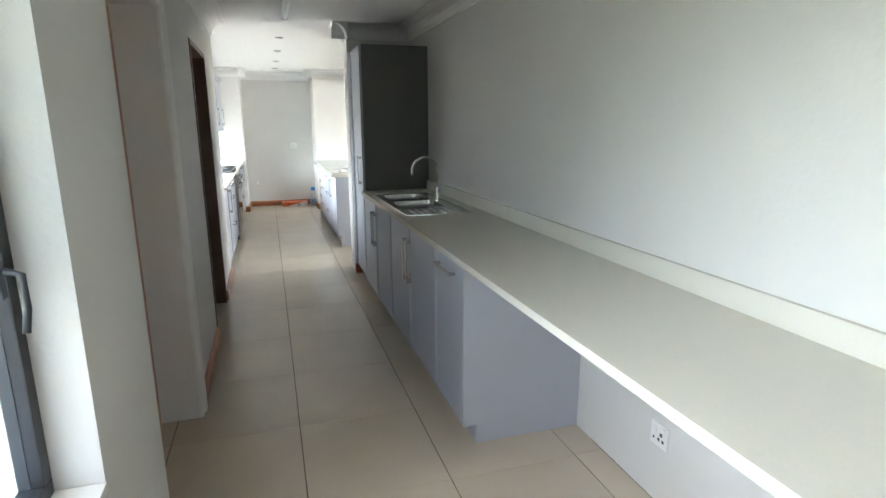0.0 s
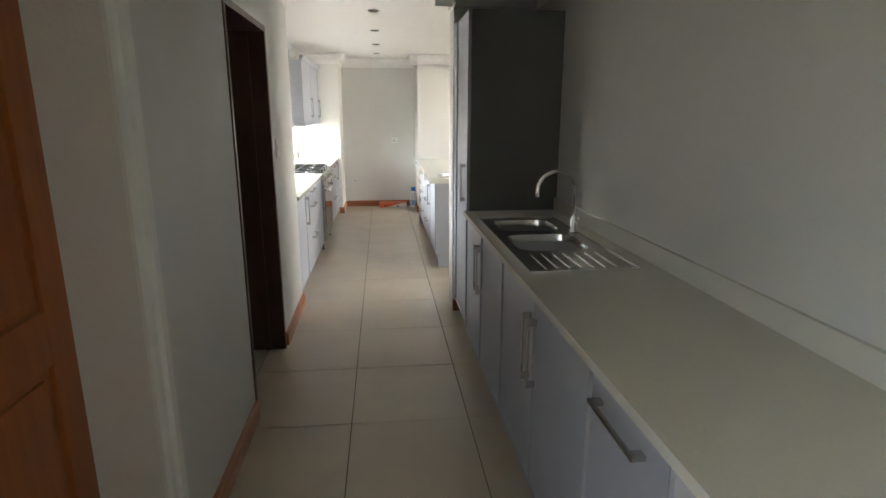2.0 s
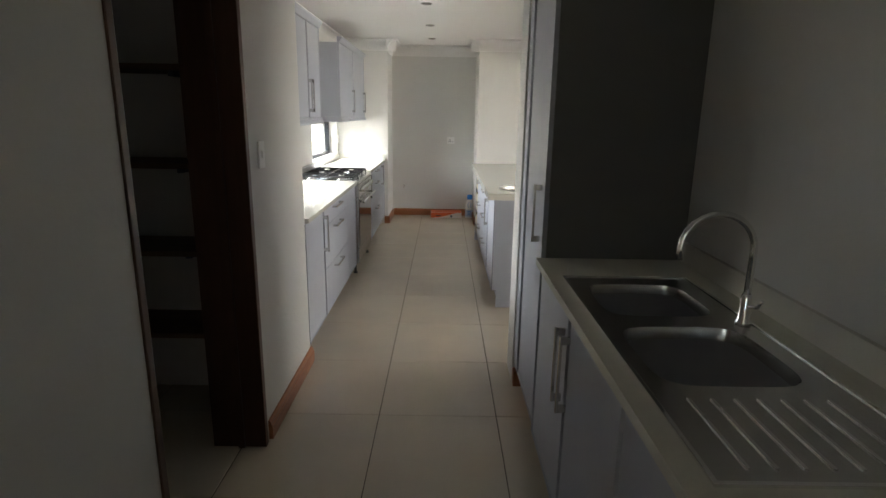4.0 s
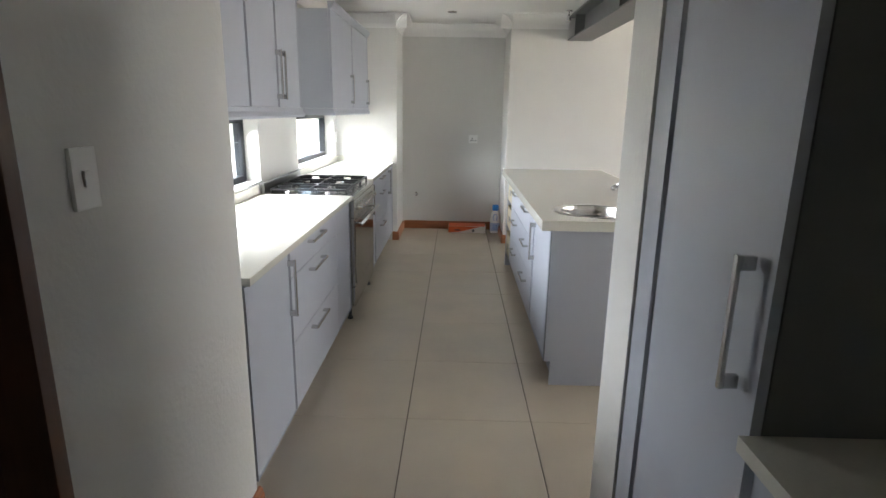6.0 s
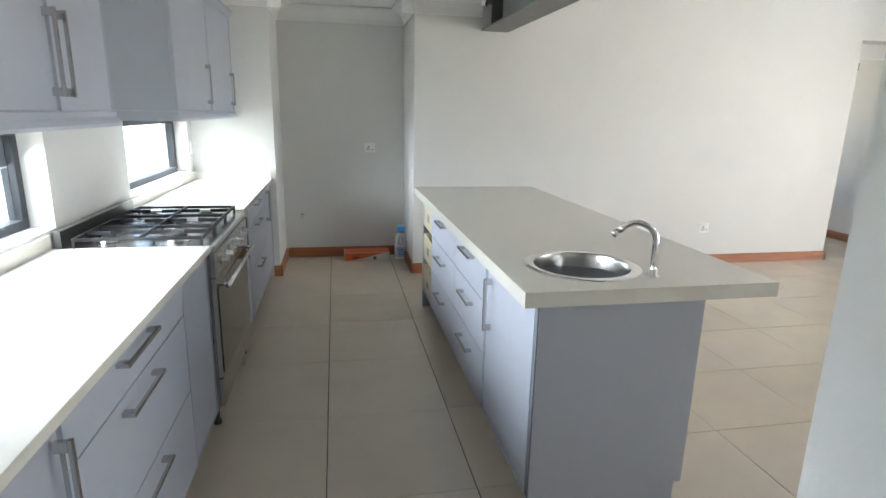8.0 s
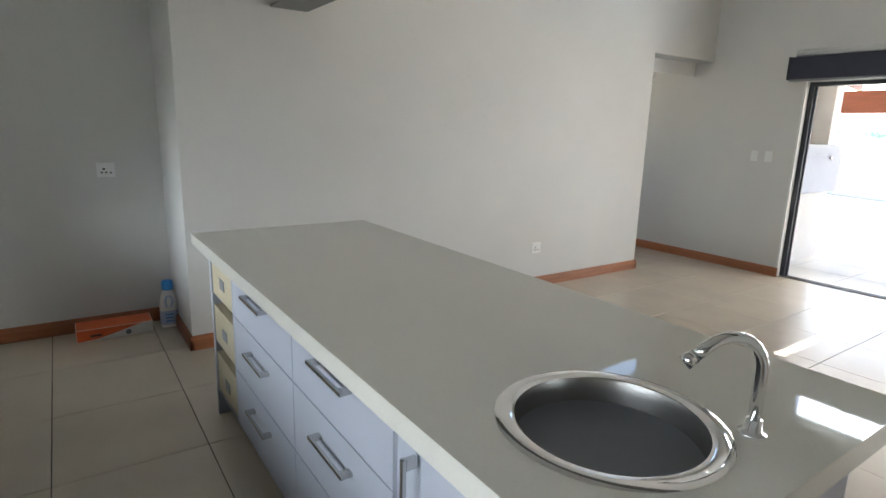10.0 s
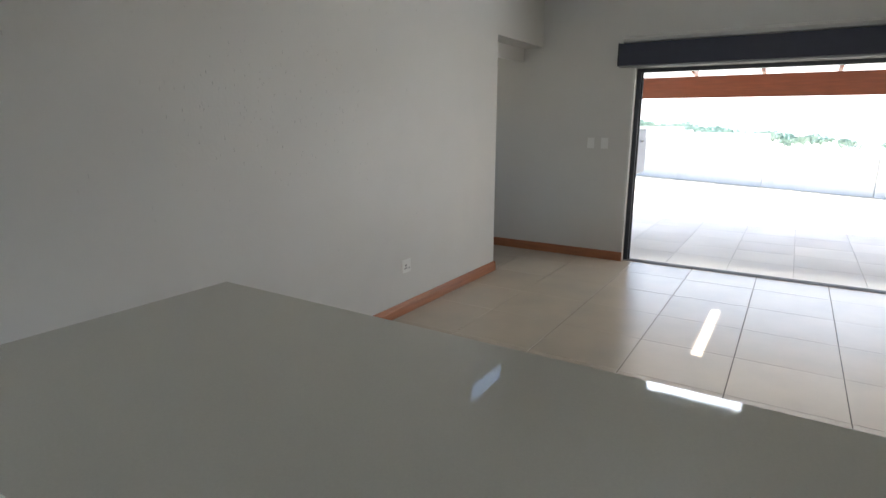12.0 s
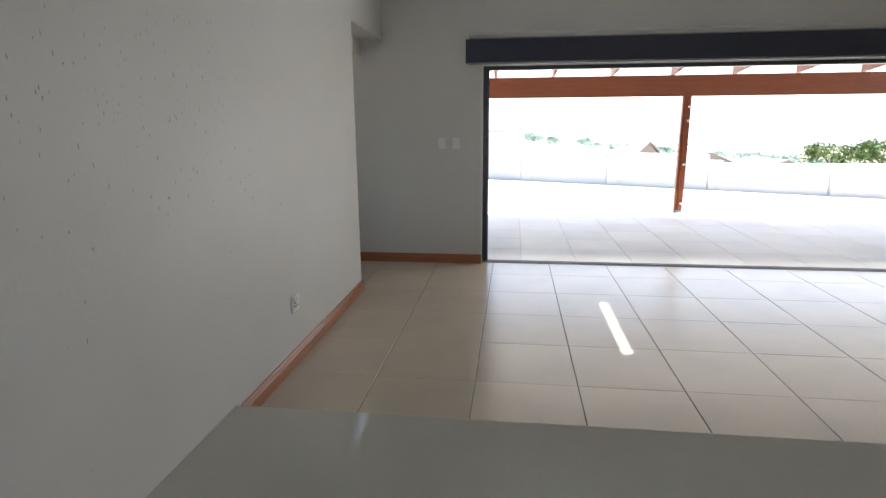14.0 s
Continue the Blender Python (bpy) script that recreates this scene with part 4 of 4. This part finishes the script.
part("waste", lathe([(0.035, 0.0), (0.035, 0.004), (0.02, 0.006), (0.008, 0.003)], (1.25, 6.705, IT - 0.156), 20), M_CHROME, rs)
it2 = thing("prep_tap", (1.446, 6.525, IT), "small curved chrome prep tap beside the round sink", "tap")
part("base", lathe([(0.026, 0), (0.026, 0.004), (0.016, 0.008), (0.0145, 0.03)], (1.446, 6.525, IT), 24), M_CHROME, it2)
u = Vector((-0.86, 0.5, 0)).normalized()
pts = [Vector((1.446, 6.525, IT + 0.02)), Vector((1.446, 6.525, IT + 0.13))]
for i in range(1, 10):
    a = math.radians(135) * i / 9
    pts.append(Vector((1.446, 6.525, IT + 0.13)) + u * 0.065 * (1 - math.cos(a)) + Vector((0, 0, 0.065 * math.sin(a))))
tip = (pts[-1] - pts[-2]).normalized()
pts.append(pts[-1] + tip * 0.03)
part("spout", tube(pts, 0.012), M_CHROME, it2)
part("nozzle", tube([pts[-1], pts[-1] + tip * 0.022], 0.0145), M_CHROME, it2)

# ---- cleaning things in the recess ----
bt = thing("detergent_bottle", (0.965, 10.42, 0), "white plastic detergent bottle with blue cap and pale label", "bottle")
bx, by = 0.965, 10.42
bm = bmesh.new()
rings = []
for k, h in ((0.9, 0), (1.0, 0.012), (1.0, 0.14), (0.92, 0.2), (0.8, 0.24), (0.5, 0.275), (0.45, 0.29)):
    rings.append([bm.verts.new((*oval(bx, by, 0.062 * k, 0.038 * k, 2.8, 2 * math.pi * i / 28), h)) for i in range(28)])
for a, b in zip(rings, rings[1:]):
    for i in range(28):
        bm.faces.new((a[i], a[(i + 1) % 28], b[(i + 1) % 28], b[i])).smooth = True
bm.faces.new(list(reversed(rings[0])))
bm.faces.new(rings[-1])
part("body", bm, M_PLASTIC, bt)
part("cap", lathe([(0.036, 0.285), (0.040, 0.29), (0.040, 0.34), (0.034, 0.352), (0.02, 0.355)], (bx, by, 0), 24), M_BLUE, bt, "blue screw cap")
part("grip", tube([(bx - 0.02, by - 0.04, 0.16), (bx - 0.028, by - 0.042, 0.2), (bx - 0.015, by - 0.036, 0.24), (bx + 0.012, by - 0.036, 0.24), (bx + 0.02, by - 0.041, 0.2), (bx + 0.01, by - 0.04, 0.16)], 0.007), M_LABEL, bt)
bm = bmesh.new()
lo = [bm.verts.new((*oval(bx, by, 0.0632, 0.0392, 2.8, math.pi + math.pi * i / 16), 0.025)) for i in range(17)]
hi = [bm.verts.new((*oval(bx, by, 0.0632, 0.0392, 2.8, math.pi + math.pi * i / 16), 0.13)) for i in range(17)]
for i in range(16):
    bm.faces.new((lo[i], lo[i + 1], hi[i + 1], hi[i]))
part("label", bm, M_LABEL, bt, "pale blue printed label")
for z in (0.05, 0.075, 0.1):
    part("print_bar", boxes((bx - 0.03, bx + 0.025, by - 0.0415, by - 0.0395, z, z + 0.008)), M_BLUE, bt)
pk = thing("carton", (0.6, 10.45, 0), "flat orange and white cardboard carton lying on the floor", "box")
part("box", boxes((0.38, 0.845, 10.36, 10.56, 0.002, 0.085), bevel=0.002), M_CARD, pk)
part("top_print", boxes((0.384, 0.841, 10.364, 10.556, 0.0852, 0.0865)), M_ORANGE, pk, "orange printed lid")
bm = bmesh.new()
q = [bm.verts.new(p) for p in ((0.382, 10.3585, 0.004), (0.382, 10.3585, 0.083), (0.78, 10.3585, 0.083), (0.70, 10.3585, 0.062), (0.60, 10.3585, 0.035), (0.50, 10.3585, 0.012))]
bm.faces.new(q)
part("side_print", bm, M_ORANGE, pk, "orange curved print on the carton side")
part("print_bar", boxes((0.46, 0.53, 10.357, 10.358, 0.03, 0.045)), M_SLOT, pk)
part("print_mark", lathe([(0.018, 0), (0.018, -0.0015), (0.006, -0.002)], (0.69, 10.359, 0.03), 20, "y"), M_CABIN, pk)

# ---- patio and beyond ----
setting("ground", prism([(-900, -0.7), (32, -0.7), (120, -14), (2500, -14), (2500, -14.1), (-900, -14.1)], "y", -1500, 1500), M_GROUND, "pale dry sandy ground reaching the horizon", "ground")
# unseen dark ground, added to cut sun bouncing up through the west windows
setting("lawn", boxes((-60, -1.15, -40, 4.2, -0.699, -0.66)), M_BOUNCECUT, "added dark green ground that cuts bounced light at the windows", "ground")
setting("floor_patio", boxes((XE + 0.2, 12.45, -3.0, 13.0, -0.7, -0.008)), M_PGROUT, "tiled patio slab", "floor")
wp = thing("patio_post", (10.6, 5.74, 0), "red-brown stained double timber patio post with bolts", "post")
for y0, y1, x0 in ((5.69, 5.77, 10.55), (5.772, 5.815, 10.565)):
    part("plank", boxes((x0, 10.65, y0, y1, 0.03, 2.2), bevel=0.004), M_BEAMWOOD, wp)
part("post_shoe", boxes((10.56, 10.64, 5.675, 5.825, -0.008, 0.03)), M_DARKSTEEL, wp, "grey steel post shoe")
for z in (0.15, 0.8, 1.5, 1.72, 2.0, 2.12):
    part("bolt", lathe([(0.022, 0), (0.022, -0.006), (0.012, -0.012)], (10.545, 5.72 if z < 1.9 else 5.75, z), 12, "x"), M_STEEL, wp)
pb = thing("patio_beam", (10.5, 5.8, 1.88), "red-brown stained timber patio beam", "beam")
part("plank", boxes((10.49, 10.545, -3.0, 12.0, 1.88, 2.21), bevel=0.004), M_BEAMWOOD, pb)
for i in range(14):
    y = 8.83 + 0.95 * (2 - i)
    rf = thing("patio_rafter", (8.7, y, 2.2), "red-brown stained timber rafter under the patio roof", "rafter", "rafters of the patio roof")
    part("timber", prism([(XE + 0.2, 2.62), (10.72, 2.22), (10.72, 2.362), (XE + 0.2, 2.77)], "y", y - 0.025, y + 0.025), M_BEAMWOOD, rf)
setting("patio_roof", prism([(XE + 0.2, 2.775), (10.75, 2.365), (10.75, 2.39), (XE + 0.2, 2.80)], "y", -3.0, 12.5), M_PATIOROOF, "pale patio roof sheeting on rafters", "roof")
setting("wall_patio_side", boxes((7.0, 8.5, 9.55, 9.8, 0, 2.6), (8.47, 8.68, 9.22, 9.8, 0, 2.4)), M_BOUND, "cream plastered patio side wall", "wall")
br = thing("built_in_braai", (8.2, 9.35, 0.75), "grey-blue steel built-in barbecue on the patio wall", "barbecue")
part("hood", boxes((7.35, 8.466, 9.05, 9.549, 0.85, 1.42), bevel=0.006), M_BRAAI, br)
part("flap", boxes((7.38, 8.45, 9.035, 9.049, 0.87, 1.30), bevel=0.003), M_BRAAI, br)
part("knob", lathe([(0.015, 0), (0.015, -0.02), (0.02, -0.03), (0.01, -0.035)], (8.1, 9.035, 1.265), 14, "y"), M_CHROME, br)
part("support", boxes((7.4, 8.4, 9.12, 9.549, 0.0, 0.849)), M_BOUND, br, "beige plastered support wall")


def far_wall():
    a, b = Vector((27.0, 17.0, 0)), Vector((14.5, -10.0, 0))
    d = (b - a).normalized()
    n = Vector((-d.y, d.x, 0)) * 0.1
    L = (b - a).length
    w = thing("boundary_wall", (21, 4, -0.7), "pale plastered garden boundary wall with piers", "wall")
    k = 9
    for i in range(k):
        p, q = a + d * (L * i / k + 0.2), a + d * (L * (i + 1) / k - 0.2)
        top = (1.5, 1.3, 1.1, 0.62, 0.42, 0.16, 0.05, 0.0, -0.05)[i]
        bm = bmesh.new()
        vs = [bm.verts.new((*(c + s * n).to_2d(), z)) for z in (-0.75, top) for c, s in ((p, -1), (q, -1), (q, 1), (p, 1))]
        for f in ((0, 1, 2, 3), (7, 6, 5, 4), (0, 4, 5, 1), (1, 5, 6, 2), (2, 6, 7, 3), (3, 7, 4, 0)):
            bm.faces.new([vs[j] for j in f])
        part("panel", bm, M_BOUND, w)
        c = a + d * (L * i / k)
        part("pier", boxes((c.x - 0.14, c.x + 0.14, c.y - 0.2, c.y + 0.2, -0.75, top + 0.08), bevel=0.02), M_BOUND, w)


far_wall()


def leaf_clump(c, r, n, size, rnd, flat=0.7):
    bm = bmesh.new()
    for _ in range(n):
        v = Vector((rnd.gauss(0, 1), rnd.gauss(0, 1), rnd.gauss(0, 1))).normalized() * r * rnd.random() ** 0.4
        v.z *= flat
        p = Vector(c) + v * (0.8 + 0.4 * rnd.random())
        a = Vector((rnd.gauss(0, 1), rnd.gauss(0, 1), rnd.gauss(0, 1))).normalized()
        b = a.cross(Vector((rnd.random(), rnd.random(), 1))).normalized()
        s = size * (0.6 + 0.8 * rnd.random())
        bm.faces.new([bm.verts.new(p + s * a), bm.verts.new(p + 0.5 * s * b), bm.verts.new(p - s * a), bm.verts.new(p - 0.5 * s * b)])
    return bm


rnd = random.Random(4)
def tree(c, r, label):
    t = thing("tree", c, label, "tree")
    x, y, z = c
    part("trunk", join(tube([(x, y, z), (x + 0.1, y, z + r * 0.5), (x, y + 0.1, z + r)], 0.06 * r, 8), tube([(x, y, z + r * 0.5), (x + r * 0.4, y - r * 0.5, z + r * 1.1)], 0.035 * r, 6), tube([(x, y, z + r * 0.5), (x - r * 0.2, y + r * 0.6, z + r * 1.1)], 0.035 * r, 6)), M_BARK, t)
    part("crown", join(*[leaf_clump((x + rnd.uniform(-0.8, 0.8) * r, y + rnd.uniform(-0.9, 0.9) * r, z + r * rnd.uniform(0.8, 1.35)), r * rnd.uniform(0.35, 0.55), 260, r * 0.07, rnd) for _ in range(9)]), M_LEAF, t)


tree((45, -14.6, -2.75), 1.7, "leafy green tree behind the boundary wall")
tree((46, -18.6, -2.9), 1.9, "leafy green tree behind the boundary wall")
for c in ((15.4, 3.8, -0.7), (15.5, 2.3, -0.7)):
    g = tagged(part("grass_tuft", leaf_clump((c[0], c[1], -0.62), 0.25, 90, 0.07, rnd, 0.4), M_DRYGRASS), "dry yellow-green grass tuft in the yard", "grass", kind="stuff")
# distant hill with scrub, and houses
bm = bmesh.new()
nx = 60
rows = []
for i in range(nx + 1):
    y = -260 + 600 * i / nx
    h = -4.5 - 0.085 * (14 - y) + 2.0 * noise.noise(Vector((y * 0.012, 0.3, 0))) + 1.6 * noise.noise(Vector((y * 0.06, 1.7, 0)))
    rows.append([bm.verts.new(p) for p in ((150, y, -40), (200, y, h - 1.5), (260, y, h), (330, y, -40))])
for a, b in zip(rows, rows[1:]):
    for i in range(3):
        bm.faces.new((a[i], a[i + 1], b[i + 1], b[i]))
setting("backdrop_hill", bm, M_GROUND, "pale distant hillside", "hill")
# far scrub, its haze put into the leaf colour
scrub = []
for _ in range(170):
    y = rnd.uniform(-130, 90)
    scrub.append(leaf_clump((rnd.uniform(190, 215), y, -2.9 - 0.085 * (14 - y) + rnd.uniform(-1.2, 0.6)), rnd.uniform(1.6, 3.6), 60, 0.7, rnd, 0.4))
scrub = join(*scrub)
tagged(part("far_trees", scrub, M_FARLEAF), "distant hillside trees, colour paled to suggest haze", "trees", kind="stuff")
# pale glowing sheet above the far hills, added to brighten the low sky
mh = bpy.data.materials.new("horizon_glow")
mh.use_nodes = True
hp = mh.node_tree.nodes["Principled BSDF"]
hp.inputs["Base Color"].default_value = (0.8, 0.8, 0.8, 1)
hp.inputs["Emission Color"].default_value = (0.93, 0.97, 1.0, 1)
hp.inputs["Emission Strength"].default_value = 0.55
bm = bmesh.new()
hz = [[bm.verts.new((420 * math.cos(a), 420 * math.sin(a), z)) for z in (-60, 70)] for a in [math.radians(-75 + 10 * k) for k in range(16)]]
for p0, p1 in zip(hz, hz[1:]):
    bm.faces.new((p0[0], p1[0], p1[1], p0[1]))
setting("backdrop_sky_glow", bm, mh, "glowing pale sheet standing in for the bright low sky", "sky")
def house(c, w, l, label):
    x, y, z = c
    h = thing("house", c, label, "house")
    part("wall", boxes((x, x + l, y - w / 2, y + w / 2, z - 9, z + 2.6)), M_BOUND, h)
    part("roof", prism([(y - w / 2 - 0.5, z + 2.55), (y, z + 4.4), (y + w / 2 + 0.5, z + 2.55), (y + w / 2 + 0.3, z + 2.5), (y, z + 4.2), (y - w / 2 - 0.3, z + 2.5)], "x", x - 0.4, x + l + 0.4), M_ROOF, h)
    part("gable", prism([(y - w / 2, z + 2.6), (y, z + 4.15), (y + w / 2, z + 2.6)], "x", x, x + 0.2), M_ROOF, h)
    part("window", boxes((x - 0.03, x, y - 0.8, y + 0.8, z + 1.0, z + 2.0)), M_ALU, h)
house((70, -7.4, -5.2), 2.6, 9, "far house with brown gable roof")
house((95, -34, -9.0), 9, 12, "far house with brown gable roof")
house((100, -24, -8.0), 8, 12, "far house with brown gable roof")

# ---- floors and tiles last ----
fl0 = setting("floor", boxes((-2.0, XE + 0.2, -2.83, 12.43, -0.10, -0.004)), M_GROUT, "cream porcelain floor tiles with dark narrow joints", "floor")
tile_cache = {}
def tile(parent, x0, x1, y0, y1, mat, z=0.0, gx=0.0022, gy=0.0022):
    w, l = round(x1 - x0 - 2 * gx, 4), round(y1 - y0 - 2 * gy, 4)
    if w < 0.02 or l < 0.02:
        return
    key = (w, l, mat.name)
    if key not in tile_cache:
        bm = bmesh.new()
        e = 0.0015
        lo = [bm.verts.new(p) for p in ((-w / 2, -l / 2, -0.008), (w / 2, -l / 2, -0.008), (w / 2, l / 2, -0.008), (-w / 2, l / 2, -0.008))]
        mi = [bm.verts.new((v.co.x, v.co.y, -e)) for v in lo]
        hi = [bm.verts.new((v.co.x * (1 - 2 * e / w), v.co.y * (1 - 2 * e / l), 0)) for v in lo]
        for a, b in ((lo, mi), (mi, hi)):
            for i in range(4):
                bm.faces.new((a[i], a[(i + 1) % 4], b[(i + 1) % 4], b[i]))
        bm.faces.new(hi)
        me = bpy.data.meshes.new("tile")
        bm.to_mesh(me)
        bm.free()
        me.materials.append(mat)
        tile_cache[key] = me
    ob = new("tile", tile_cache[key])
    ob.parent = parent
    ob.location = ((x0 + x1) / 2, (y0 + y1) / 2, z + rnd.uniform(-0.0004, 0.0004))
    ob.rotation_euler = (rnd.uniform(-0.0007, 0.0007), rnd.uniform(-0.0007, 0.0007), 0)


def lay(parent, xs, ys, mat, z=0.0, gx=0.0022, gy=0.0022):
    for a, b in zip(xs, xs[1:]):
        for c, d in zip(ys, ys[1:]):
            tile(parent, a, b, c, d, mat, z, gx, gy)


kx = [-0.98, -0.37, 0.243, 0.858, 1.472]
ky = [4.725 + 0.655 * i for i in range(-11, 0)] + [4.725 + 0.652 * i for i in range(0, 10)]
lay(fl0, [-1.85, -1.59] + kx, ky, M_TILE, gy=0.0013)
lay(fl0, [1.472, XR], [y for y in ky if y < 2.8], M_TILE)
lx = [1.472] + [1.543 + 0.6003 * i for i in range(0, 9)] + [XE + 0.05]
ly = [8.108 + 0.597 * i for i in range(-11, 8)]
lay(fl0, lx, ly, M_TILE, gx=0.0011, gy=0.0024)
fp = bpy.data.objects["floor_patio"]
lay(fp, [XE + 0.15 + 0.6 * i for i in range(0, 10)], [2.4 + 0.6 * i for i in range(0, 13)], M_PATIO)
